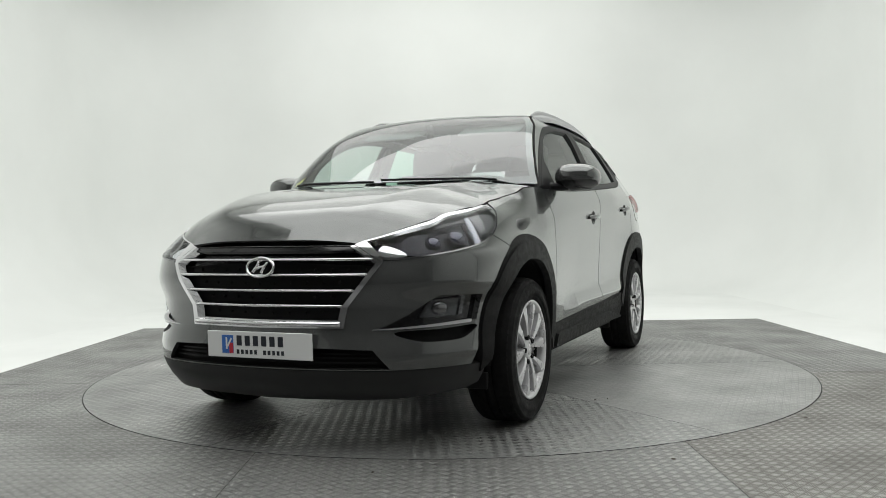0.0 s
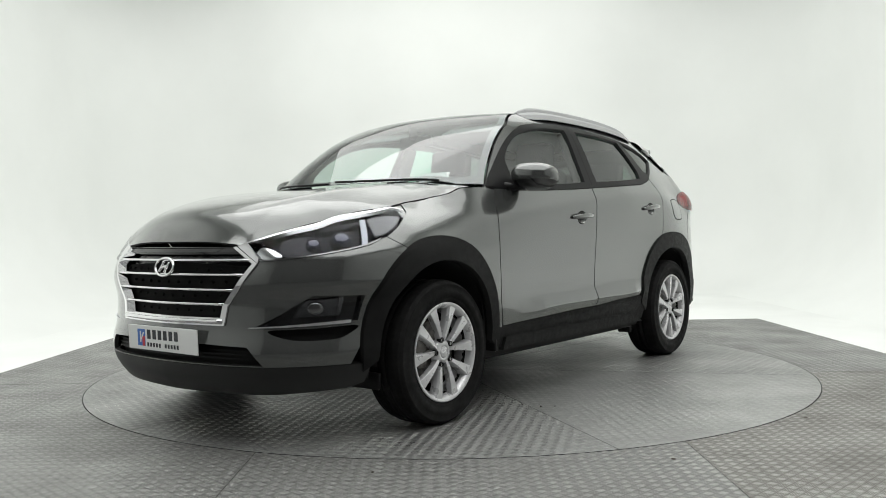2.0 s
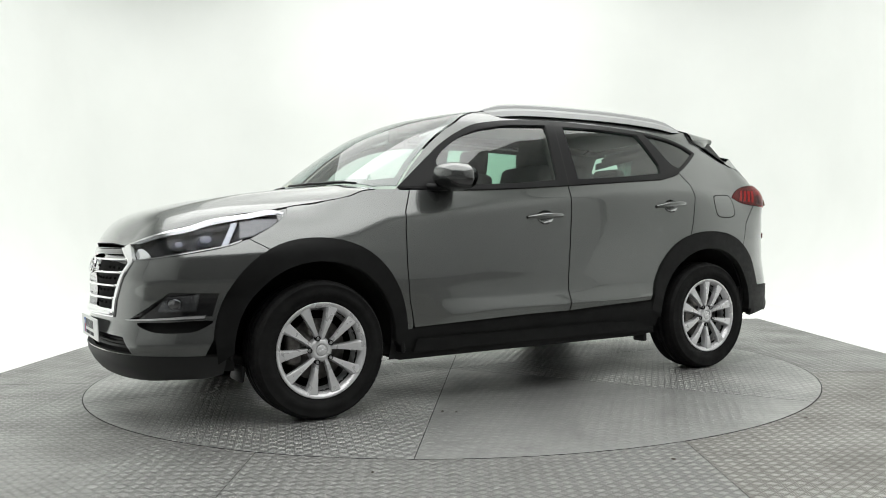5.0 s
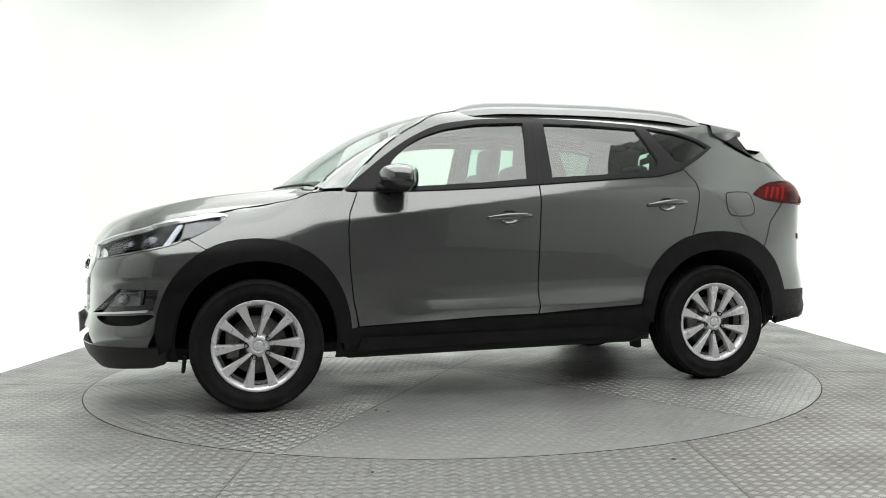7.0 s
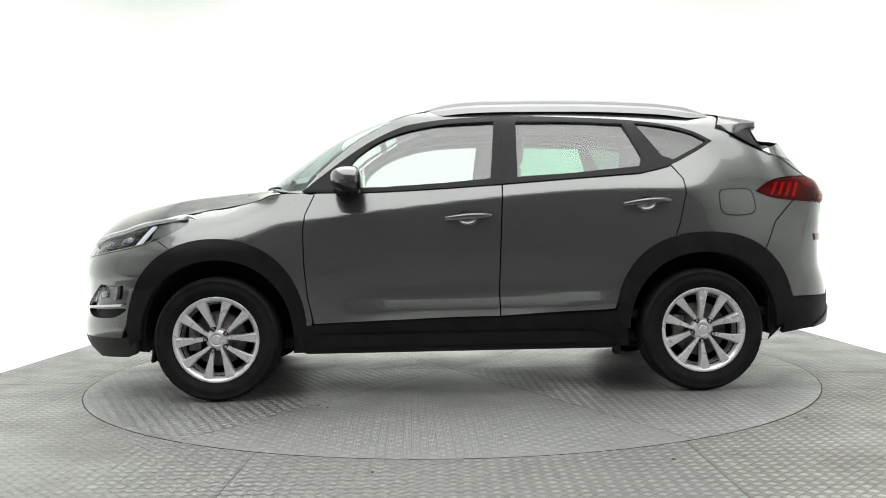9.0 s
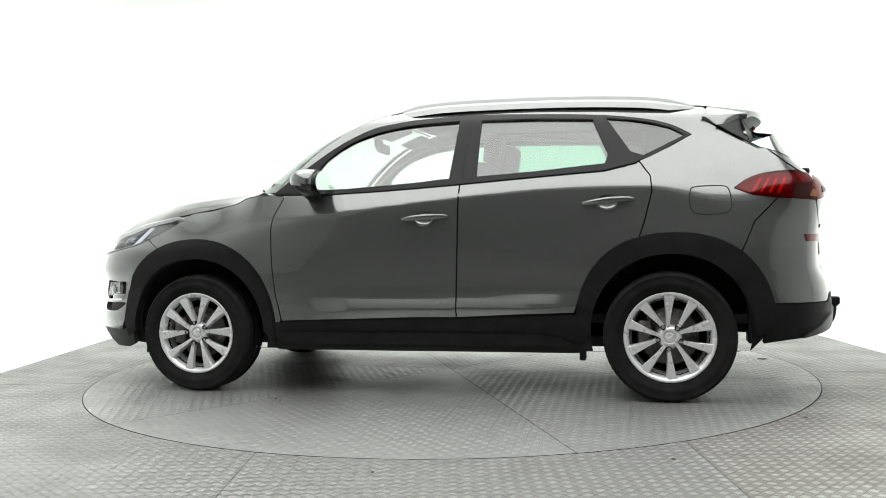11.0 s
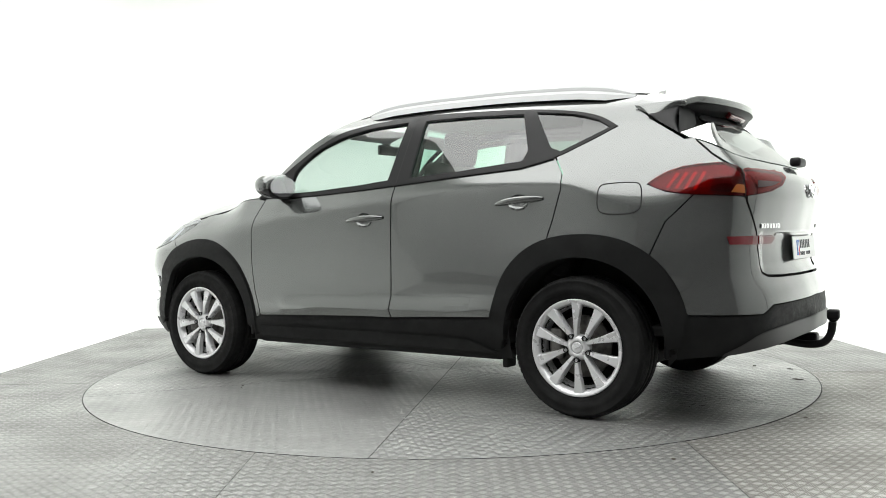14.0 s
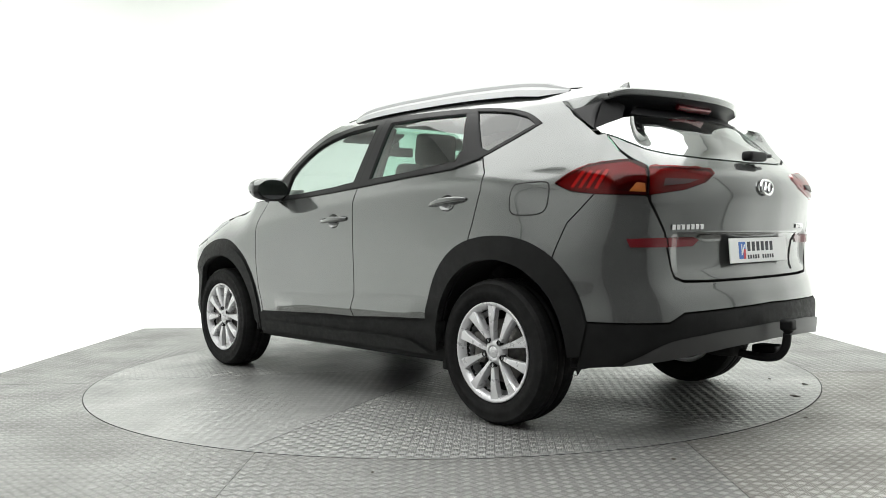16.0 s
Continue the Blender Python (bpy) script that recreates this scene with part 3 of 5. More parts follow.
def shrunk(poly, d):
    """The outline drawn in by d (out, where d is negative)."""
    P = np.array(poly, float)
    area = 0.5 * np.sum(P[:, 0] * np.roll(P[:, 1], -1) - np.roll(P[:, 0], -1) * P[:, 1])
    a, b = np.roll(P, 1, 0), np.roll(P, -1, 0)
    e1, e2 = P - a, b - P
    n1 = np.stack([-e1[:, 1], e1[:, 0]], 1) / np.maximum(np.linalg.norm(e1, axis=1, keepdims=True), 1e-9)
    n2 = np.stack([-e2[:, 1], e2[:, 0]], 1) / np.maximum(np.linalg.norm(e2, axis=1, keepdims=True), 1e-9)
    n = n1 + n2
    n = n / np.maximum((n ** 2).sum(1, keepdims=True), 0.6) * 2 * 0.5 * 2
    return [tuple(p) for p in P + n * d * (1 if area > 0 else -1) * 0.9]


def sheet(name, mat, parent, outline, holes=(), surf=mirrored, off=0.0, lip=0.012, h=0.03, gap=0.0, label="", both=False, bulge=0.0):
    """A panel of the car's skin: its outline in the surface's own measures, cut out, laid off by off and turned in at the edges by lip."""
    outline = [tuple(map(float, p)) for p in outline]
    if gap:
        outline = shrunk(outline, gap)
    vs, fs = flat_region(outline, [[tuple(map(float, p)) for p in q] for q in holes], h)
    P = np.array(vs)
    N = normals_of(surf, P)
    X = surf(P[:, 0], P[:, 1]) + N * off
    directed = {}
    for f in fs:
        for i in range(3):
            directed[(f[i], f[(i + 1) % 3])] = 1
    rim = [(a, b) for a, b in directed if (b, a) not in directed]
    if bulge:
        B = np.array(sorted({a for a, b in rim}))
        dist = np.array([np.sqrt(((P[B] - p) ** 2).sum(1).min()) for p in P])
        X = X + N * (bulge * np.clip(dist / 0.05, 0, 1) ** 0.5)[:, None]
    V, F, M = list(X), list(fs), list(N)
    if lip:
        at = {}
        for a, b in rim:
            for i in (a, b):
                if i not in at:
                    at[i] = len(V)
                    V.append(X[i])
                    V.append(X[i] - N[i] * lip)
                    M += [N[i], N[i]]
            F.append((at[b], at[a], at[a] + 1, at[b] + 1))
    out = []
    for flip in ((False, True) if both else (False,)):
        sg = np.array((1, -1, 1)) if flip else np.array((1, 1, 1))
        me = bpy.data.meshes.new(name)
        me.from_pydata([tuple(v * sg) for v in V], [], [f[::-1] if flip else f for f in F])
        me.materials.append(mat)
        # turned-in edges of painted panels go black, the gap's shade as colour
        if mat.name.startswith("grey_metallic"):
            me.materials.append(GAP)
            me.polygons.foreach_set("material_index", [int(i >= len(fs)) for i in range(len(F))])
        me.polygons.foreach_set("use_smooth", [True] * len(me.polygons))
        me.normals_split_custom_set_from_vertices([tuple(n * sg) for n in M])
        ob = new(name, me)
        if parent:
            ob.parent = parent[int(flip)] if isinstance(parent, (tuple, list)) else parent
        if label:
            ob["label"] = label
        out.append(ob)
    return out if both else out[0]


def on_skin(s, z, off=0.0):
    """A frame on the flank: x along it (rearwards on the left side), y up it, z outwards."""
    p = mirrored(np.array([s]), np.array([z]))[0]
    n = Vector(normals_of(mirrored, np.array([[s, z]]))[0])
    up = Vector((0, 0, 1))
    u = (up - n * up.dot(n)).normalized()
    r = u.cross(n)
    m = Matrix((r, u, n)).transposed().to_4x4()
    m.translation = Vector(p) + n * off
    return m


def flipped(bm):
    """A mirror image to the car's other side."""
    out = bm.copy()
    bmesh.ops.transform(out, matrix=Matrix.Diagonal((1, -1, 1, 1)), verts=out.verts)
    bmesh.ops.reverse_faces(out, faces=out.faces)
    return out


def pair(name, bm, mat, parent, label="", smooth=True):
    other = flipped(bm)
    p = parent if isinstance(parent, (tuple, list)) else (parent, parent)
    return part(name, bm, mat, p[0], label, smooth), part(name, other, mat, p[1], label, smooth)


def to_bm(vf):
    bm = bmesh.new()
    vs = [bm.verts.new(tuple(v)) for v in vf[0]]
    for f in vf[1]:
        try:
            bm.faces.new([vs[i] for i in f])
        except ValueError:
            pass
    return bm


def curve(points, n=8, closed=False):
    return [tuple(p) for p in catmull(points, n, closed)]


def arch(cx, cz, rx, rz, a0, a1, n=28, power=2.3):
    """Part of a squared circle in (x, z), angles from the front horizontal upwards."""
    out = []
    for k in range(n + 1):
        a = radians(a0 + (a1 - a0) * k / n)
        c, s = math.cos(a), math.sin(a)
        r = (abs(c) ** power + abs(s) ** power) ** (-1 / power)
        out.append((cx + rx * r * c, cz + rz * r * s))
    return out


def rows_bm(rows):
    bm = bmesh.new()
    R = [[bm.verts.new(p) for p in r] for r in rows]
    for a, b in zip(R, R[1:]):
        for i in range(len(a) - 1):
            bm.faces.new((a[i], a[i + 1], b[i + 1], b[i]))
    return bm


# ---- wheels ----
def wheel(parent, at, flip, turn=0.0):
    hub = new("wheel")
    hub.parent = parent
    hub.location = at
    hub.rotation_euler = (0, 0, math.pi if flip else 0)
    R, W = 0.340, 0.112
    # outward is +y
    prof = [(0.226, -W + 0.012), (0.24, -W), (0.29, -W - 0.006), (0.321, -W + 0.004), (0.333, -W + 0.02), (0.339, -W + 0.045), (R, -0.04), (R, -0.028), (0.333, -0.026), (0.333, -0.018), (R, -0.016), (R, 0.016), (0.333, 0.018), (0.333, 0.026),
            (R, 0.028), (R, 0.04), (0.339, W - 0.045), (0.333, W - 0.02), (0.323, W - 0.004), (0.318, W + 0.001), (0.316, W - 0.001), (0.29, W + 0.005), (0.262, W + 0.004), (0.26, W + 0.001), (0.25, W + 0.001), (0.24, W - 0.006), (0.228, W - 0.014)]
    tyre = mesh_ob("tyre", *lathe(prof, 72), RUBBER, hub, "black road tyre with moulded sidewall", True)
    # shoulder blocks of the tread
    vs, fs = [], []
    for k in range(64):
        for side in (-1, 1):
            a0, a1 = 2 * math.pi * (k + 0.12 + 0.25 * (side > 0)) / 64, 2 * math.pi * (k + 0.88 + 0.25 * (side > 0)) / 64
            b = len(vs)
            for a in (a0, a1):
                for r, y in ((0.3215, W - 0.008), (0.3345, W - 0.018), (0.3405, W - 0.046), (0.341, W - 0.066)):
                    vs.append((r * math.cos(a), side * y, r * math.sin(a)))
            fs += [(b + i, b + i + 1, b + i + 5, b + i + 4) for i in range(3)]
    tagged(mesh_ob("tread", vs, fs, RUBBER, tyre), kind="stuff")
    rim = mesh_ob("rim", *lathe([(0.2, -0.09), (0.222, -0.095), (0.226, -0.07), (0.196, -0.05), (0.19, 0.02), (0.205, 0.075), (0.216, 0.092), (0.232, 0.101), (0.2345, 0.106), (0.231, 0.11), (0.222, 0.106), (0.212, 0.098), (0.207, 0.088)], 72), ALLOY, hub, "silver alloy rim", True)
    # barrel blackened: the shade inside the wheel is put into its colour
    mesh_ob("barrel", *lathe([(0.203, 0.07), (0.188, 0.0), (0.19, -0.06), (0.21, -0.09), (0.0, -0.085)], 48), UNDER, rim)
    # ten blades in five pairs, each broad at the rim and drawn out to a thin root, with a folded face
    for k in range(10):
        bm = bmesh.new()
        lean = 1 if k % 2 else -1
        rows = []
        for r, w0, w1, y in ((0.040, -0.010, 0.008, 0.086), (0.07, -0.011, 0.009, 0.094), (0.11, -0.015, 0.010, 0.099), (0.15, -0.022, 0.013, 0.102), (0.19, -0.029, 0.018, 0.102), (0.214, -0.035, 0.023, 0.101), (0.222, -0.037, 0.025, 0.100)):
            shift = 0.010 * lean * (1 - r / 0.22)
            row = []
            for w, dy in ((w0, -0.030), (w0, -0.002), (w0 * 0.9, 0.0), (w1 * 0.6, 0.002), (w1, -0.010), (w1 * 1.15, -0.040)):
                row.append(bm.verts.new((w * lean + shift, y + dy, r)))
            rows.append(row)
        for a, b in zip(rows, rows[1:]):
            for i in range(5):
                bm.faces.new((a[i], a[i + 1], b[i + 1], b[i]))
        ang = k * 36 + (0.5 if k % 2 else -0.5) + 21 + turn
        bmesh.ops.rotate(bm, cent=(0, 0, 0), matrix=Matrix.Rotation(radians(ang), 3, "Y"), verts=bm.verts)
        part("spoke", bm, ALLOY, rim, smooth=False)
    cap = mesh_ob("centre_cap", *lathe([(0.0, 0.0965), (0.022, 0.0965), (0.0265, 0.0945), (0.027, 0.091), (0.030, 0.091), (0.031, 0.096), (0.040, 0.094), (0.052, 0.089), (0.060, 0.080), (0.064, 0.06)], 40), ALLOY, rim, "", True)
    bm = box_bm(0.026, 0.002, 0.005, (0, 0.097, 0), 0.001, 1, Matrix.Rotation(radians(25), 4, "Y"))
    part("badge", bm, SATIN, cap)
    for k in range(5):
        a = radians(72 * k + 74 - turn)
        vs, fs = lathe([(0.0, 0.088), (0.0085, 0.088), (0.0092, 0.0985), (0.0125, 0.0985), (0.0142, 0.075)], 14)
        mesh_ob("wheel_nut", [(x + 0.060 * math.cos(a), y, z + 0.060 * math.sin(a)) for x, y, z in vs], fs, SATINBLACK, rim, "dark wheel nut in its socket", True)
    disc_ = mesh_ob("brake_disc", *lathe([(0.0, 0.045), (0.07, 0.047), (0.075, 0.03), (0.148, 0.03), (0.15, 0.026), (0.15, 0.01), (0.07, 0.008)], 48), IRON, hub, "worn iron brake disc", True)
    part("brake_caliper", box_bm(0.07, 0.06, 0.15, (0.125, 0.035, 0.01), 0.015, 2), IRON, disc_)
    return hub


# ---- the car ----
def build_car():
    car = tagged(new("car"), "dark grey metallic sport utility car with black plastic cladding", "car")
    both = dict(both=True)
    X = at_x
    F_ARCH_BAND = arch(1.345, 0.345, 0.487, 0.505, 8, 177)
    F_ARCH_OUT = arch(1.345, 0.345, 0.496, 0.538, 8, 177, power=2.2)
    R_ARCH_OUT = arch(-1.36, 0.36, 0.505, 0.517, 6, 163)
    F_ARCH_IN = arch(1.335, 0.345, 0.415, 0.425, -14, 194, power=2.1)
    R_ARCH_IN = arch(-1.345, 0.345, 0.415, 0.425, -14, 194, power=2.1)

    # dark shell added behind the panels to black out their gaps, with the wheel wells open
    low, high = 0.24, 1.10
    cut = [X(F_ARCH_IN), X(R_ARCH_IN)]
    sheet("blackout_shell", UNDER, car, [(0, low), (4.60, low), (4.70, 0.37), (4.90, 0.41), (S_END, 0.45), (S_END, 1.15), (sx(-1.95), 1.16), (sx(-1.2), 1.15), (sx(0.8), 1.07), (sx(1.2), 0.98), (sx(1.7), 0.86), (sf(0.5), 0.78), (0, 0.8)], cut, off=-0.045, lip=0, h=0.06, both=True)
    part("underbody", box_bm(3.5, 1.4, 0.06, (0.08, 0, 0.29), 0.02), UNDER, car)
    part("underbody", box_bm(1.75, 1.6, 0.08, (0.0, 0, 0.275), 0.02), UNDER, car)
    for cx in (1.335, -1.345):
        vs, fs = lathe([(0.43, 0.845), (0.432, 0.7), (0.43, 0.5), (0.0, 0.48)], 40, -3, 183)
        pair("wheel_liner", to_bm(([(x + cx, y, z + 0.345) for x, y, z in vs], fs)), UNDER, car)
    # rear axle parts, exhaust silencer and the flaps that hang below the sill
    part("silencer", box_bm(0.3, 0.7, 0.10, (-1.85, -0.1, 0.39), 0.04, 3), UNDER, car)
    pair("sill_bracket", box_bm(0.035, 0.09, 0.10, (-0.885, 0.74, 0.245), 0.01), UNDER, car)

    # painted panels
    arc_f = F_ARCH_OUT[::-1]          # rear foot to front foot
    head = [(.44, .862), (.535, .792), (.61, .79), (.83, .812), (1.04, .846), (1.16, .884), (1.26, .93), (1.375, 1.0), (1.30, 1.018), (1.2, 1.005), (.972, .976), (.846, .948), (.685, .918), (.555, .888)]
    head_c = curve(head[:8], 5) + curve(head[8:], 5)
    fs_low = arc_f[0]
    joint = min(F_ARCH_OUT, key=lambda p: abs(p[0] - 1.60))
    over = [p for p in arc_f if p[0] <= joint[0] + 1e-6]
    hood_edge = X([(1.44, 1.036), (1.406, 1.042), (1.203, 1.074), (1.11, 1.094), (1.048, 1.120), (0.95, 1.130), (0.866, 1.130)])
    fender = [(1.165, .884), (1.26, .93), (1.375, 1.0)] + hood_edge + X([(0.80, 1.118), (0.848, 1.01), (0.86, 0.923), (0.856, 0.729), (0.84, 0.55), (0.826, 0.49), (0.815, 0.42), (0.83, 0.38)]) + X(over)
    sheet("front_wing", PAINT, car, fender, gap=0.0028, h=0.025, **both)
    # bumper: lower edge, out along the arch, seam to the lamp, lamp underside, grille
    ff = X([p for p in arc_f if p[0] >= joint[0] - 1e-6 and p[1] > 0.36])
    grille = [(0.0, 0.852), (.42, .850), (.545, .778), (.395, .60), (.377, .516), (0.0, 0.508)]
    grille_all = [(-a, b) for a, b in grille[1:5]][::-1] + grille[1:5]
    fog = [(.53, .513), (.653, .567), (.735, .614), (.79, .642), (1.02, .636), (.985, .531)]
    low_fog = curve([(.591, .497), (.80, .505), (.985, .510), (.93, .470), (.86, .456), (.70, .458)], 4, True)
    intake = [(-.50, .430), (-.57, .352), (.57, .352), (.50, .430), (.30, .436), (-.30, .436)]
    right = [(0.0, .346), (.6, .346), (.95, .346)] + [p for p in ff[::-1]] + [(1.165, .884)] + [(1.04, .846), (.83, .812), (.61, .79), (.535, .792), (.548, .778), (.424, .852), (0.0, .854)]
    left_ = [(-a, b) for a, b in right[1:-1]][::-1]
    bumper = sheet("front_bumper", PAINT, car, right + left_, [grille_all, fog, [(-a, b) for a, b in fog], low_fog, [(-a, b) for a, b in low_fog], intake], gap=0.0015, h=0.025, lip=0.02, label="grey painted front bumper")
    lipb = [(-1.05, .344), (-1.03, .26), (-.95, .238), (-.6, .222), (0, .215), (.6, .222), (.95, .238), (1.03, .26), (1.05, .344), (.6, .344), (0, .344), (-.6, .344)]
    sheet("front_lip", material("dark_satin_lip", (0.011, 0.0113, 0.0113), 0.5), car, lipb, off=0.004, lip=0.03, h=0.04, label="dark plastic lower lip")
    sheet("intake_back", GLOSSBLACK, bumper, [(-.6, .34), (.6, .34), (.55, .45), (-.55, .45)], off=-0.06, lip=0, h=0.06)
    vs, fs = [], []
    for z in (.372, .394, .415):
        st = sheet("intake_bar", SATINBLACK, bumper, [(-.55, z - .004), (.55, z - .004), (.55, z + .004), (-.55, z + .004)], off=-0.03, lip=0.02, h=0.05)

    # bonnet, cowl, windscreen, roof
    hx = [0.985, 1.048, 1.11, 1.203, 1.406, 1.50, 1.60, 1.771, 1.866, 1.976, 2.07, 2.113, 2.14]
    hy = [float(pchip(EDGEX, EDGEY, np.array([v]))[0]) for v in hx]
    edge = list(zip(hx, hy)) + [(2.189 - 0.27 * y * y, y) for y in (0.40, 0.34, 0.27, 0.20, 0.13, 0.06)]
    back = [(0.985, 0.0 + 0.775 * (1 - k / 8)) for k in range(1, 8)]
    back = [(x + 0.13 * (1 - (y / 0.775) ** 2), y) for x, y in back]
    half = edge + [(2.186, 0.0)]
    hood_poly = [(x, -y) for x, y in edge] + [(2.189, 0.0)] + edge[::-1] + back + [(1.115, 0.0)] + [(x, -y) for x, y in back[::-1]]
    sheet("bonnet", PAINT, car, hood_poly, surf=bonnet, h=0.03, lip=0.012, gap=0.002, label="grey painted bonnet")
    cowl = [(1.16, 0.0)] + [(1.16 - 0.40 * y * y, y) for y in np.linspace(0.1, 0.74, 8)] + [(0.86, 0.78)] + [(1.0 - 0.36 * y * y + 0.03, y) for y in np.linspace(0.72, -0.72, 14)] + [(0.86, -0.78)] + [(1.16 - 0.40 * y * y, y) for y in np.linspace(-0.74, -0.1, 8)]
    sheet("cowl", SATINBLACK, car, cowl, surf=bonnet, off=-0.035, lip=0, h=0.05)
    ws_side = []
    for x in np.linspace(0.86, 0.24, 12):
        zz = np.linspace(1.08, 1.62, 400)
        P = flank(np.full(400, sx(x)), zz)
        k = int(np.abs(top(P[:, 0], P[:, 1])[:, 2] - zz).argmin())
        ws_side.append((float(P[k, 0]), float(P[k, 1])))
    base_c = [(1.165 - 0.42 * y * y, y) for y in np.linspace(-0.70, 0.70, 15)]
    ws_in = [(x, y - 0.012) for x, y in ws_side]
    head_c2 = [(0.30 - 0.20 * y * y, y) for y in np.linspace(0.52, -0.52, 11)]
    ws_poly = base_c + ws_in + head_c2 + [(x, -y) for x, y in ws_in[::-1]]
    screen = sheet("windscreen", GLASS_FRONT, car, ws_poly, surf=top, lip=0, h=0.05, label="clear laminated windscreen")
    # black printed border of the screen
    def inner(f):
        c = np.array([0.68, 0.0])
        return [tuple(c + (np.array(p) - c) * f) for p in ws_poly]
    sheet("black_border", GLOSSBLACK, screen, ws_poly, [inner(0.945)], surf=top, off=-0.004, lip=0, h=0.05)
    roof_edge = []
    for x in np.linspace(0.22, -1.60, 20):
        zz = np.linspace(1.45, 1.66, 300)
        P = flank(np.full(300, sx(x)), zz)
        k = int(np.abs(top(P[:, 0], P[:, 1])[:, 2] - zz).argmin())
        roof_edge.append((float(P[k, 0]), float(P[k, 1]) + 0.008))
    roof_poly = [(x, y) for x, y in roof_edge] + [(-1.60, y) for y in np.linspace(0.45, -0.45, 7)] + [(x, -y) for x, y in roof_edge[::-1]] + [(0.295 - 0.20 * y * y, y) for y in np.linspace(-0.48, 0.48, 9)]
    sheet("roof", PAINT, car, roof_poly, surf=top, lip=0, h=0.05, label="grey painted roof")
    sheet("headlining", LINER, car, [(0.15, -0.5), (0.15, 0.5), (-1.6, 0.46), (-1.6, -0.46)], surf=top, off=-0.05, lip=0, h=0.15)

    # side frame round the windows: pillar, roof side and rear quarter in one pressing
    dlo_top = [(0.866, 1.136), (0.733, 1.243), (0.601, 1.344), (0.468, 1.43), (0.309, 1.504), (0.17, 1.532), (0.024, 1.549), (-0.277, 1.561), (-0.613, 1.55), (-0.993, 1.529), (-1.234, 1.497), (-1.371, 1.458), (-1.468, 1.402)]
    dlo_top = curve(dlo_top, 3)
    dlo_bot = curve([(-1.468, 1.402), (-1.35, 1.335), (-1.185, 1.257), (-1.015, 1.216), (-0.237, 1.165), (0.039, 1.149), (0.544, 1.13), (0.866, 1.136)], 3)
    def seam_top(x, low=1.08):
        zz = np.linspace(low, 1.66, 500)
        P = flank(np.full(500, sx(x)), zz)
        d = top(P[:, 0], P[:, 1])[:, 2] - zz
        k = np.where(d < 0)[0]
        k = int(k[0]) if len(k) else 499
        return (sx(x), float(zz[k]) - 0.002)
    outer_top = [seam_top(x) for x in np.linspace(0.93, -1.58, 44)]
    quarter_low = X([(-1.193, 1.261), (-1.25, 1.177), (-1.256, 1.097), (-1.216, 0.939), (-1.185, 0.85)])
    r_arc = [p for p in R_ARCH_OUT[::-1]]
    joint_r = min(R_ARCH_OUT, key=lambda p: abs(p[0] + 1.695))
    r_over = [p for p in R_ARCH_OUT if joint_r[0] - 1e-6 <= p[0] < -1.185]
    lampside = X([(-1.761, .93)]) + [(4.73, 1.051), (4.66, 1.058), (4.60, 1.068), (4.515, 1.104), (4.58, 1.142), (4.668, 1.174), (4.78, 1.186), (4.89, 1.190)]
    gate_edge = [(4.82, 1.235), (4.745, 1.30), (4.735, 1.318)]
    up_gate = X([(-1.80, 1.315), (-1.729, 1.36), (-1.627, 1.424), (-1.55, 1.49), (-1.57, 1.545)])
    side_poly = outer_top + up_gate[::-1] + gate_edge[::-1] + lampside[::-1] + X(r_over)[::-1] + quarter_low[::-1] + X([(-1.185, 1.257), (-1.35, 1.335)]) + X(dlo_top[::-1]) + X([(0.90, 1.10)])
    sheet("side_frame", PAINT, car, side_poly, gap=0.0032, h=0.025, label="grey painted pillar and rear quarter panel", **both)

    # doors
    fd = X([(0.80, 1.118), (0.848, 1.01), (0.86, 0.923), (0.856, 0.729), (0.84, 0.55), (0.826, 0.49), (0.811, 0.407)]) + X([(0.42, 0.42), (0.053, 0.431), (-0.213, 0.433)]) + X([(-0.211, 0.576), (-0.237, 1.163)]) + X([(0.039, 1.147), (0.30, 1.135), (0.544, 1.127), (0.80, 1.128)])
    def cup_of(xs_, zs):
        xc, zc = (xs_[0] + xs_[1]) / 2 + 0.005, (zs[0] + zs[1]) / 2
        s0 = X([(xc, zc)])[0][0]
        return [(s0 + 0.058 * math.cos(a), zc - 0.006 + 0.041 * math.sin(a)) for a in np.linspace(0, 2 * math.pi, 28, endpoint=False)]
    H_FRONT, H_REAR = ((0.085, -0.175), (0.975, 0.988)), ((-0.90, -1.165), (1.037, 1.056))
    doors_f = sheet("front_door", PAINT, car, fd, [cup_of(*H_FRONT)], gap=0.0042, h=0.022, label="grey painted front door", **both)
    r_fore = [p for p in R_ARCH_OUT if p[0] > -1.18][::-1]
    rd = X([(-0.237, 1.163), (-0.211, 0.576), (-0.213, 0.433), (-0.55, 0.45), (-0.85, 0.46)]) + X([p for p in R_ARCH_OUT if -1.185 < p[0] and p[1] > 0.47]) + X([(-1.185, 0.85), (-1.216, 0.939), (-1.256, 1.097), (-1.25, 1.177), (-1.193, 1.258), (-1.015, 1.214), (-0.62, 1.187)])
    doors_r = sheet("rear_door", PAINT, car, rd, [cup_of(*H_REAR)], gap=0.0042, h=0.022, label="grey painted rear door", **both)
    # window frames and panes
    gf = curve([(0.60, 1.15), (0.60, 1.285), (0.468, 1.40), (0.31, 1.468), (0.15, 1.502), (0.026, 1.518), (-0.212, 1.528)], 3) + [(-0.175, 1.194), (0.038, 1.175), (0.4, 1.155)]
    gr = [(-0.335, 1.525), (-0.65, 1.52), (-0.951, 1.506), (-1.034, 1.305), (-1.015, 1.25), (-0.65, 1.218), (-0.324, 1.199)]
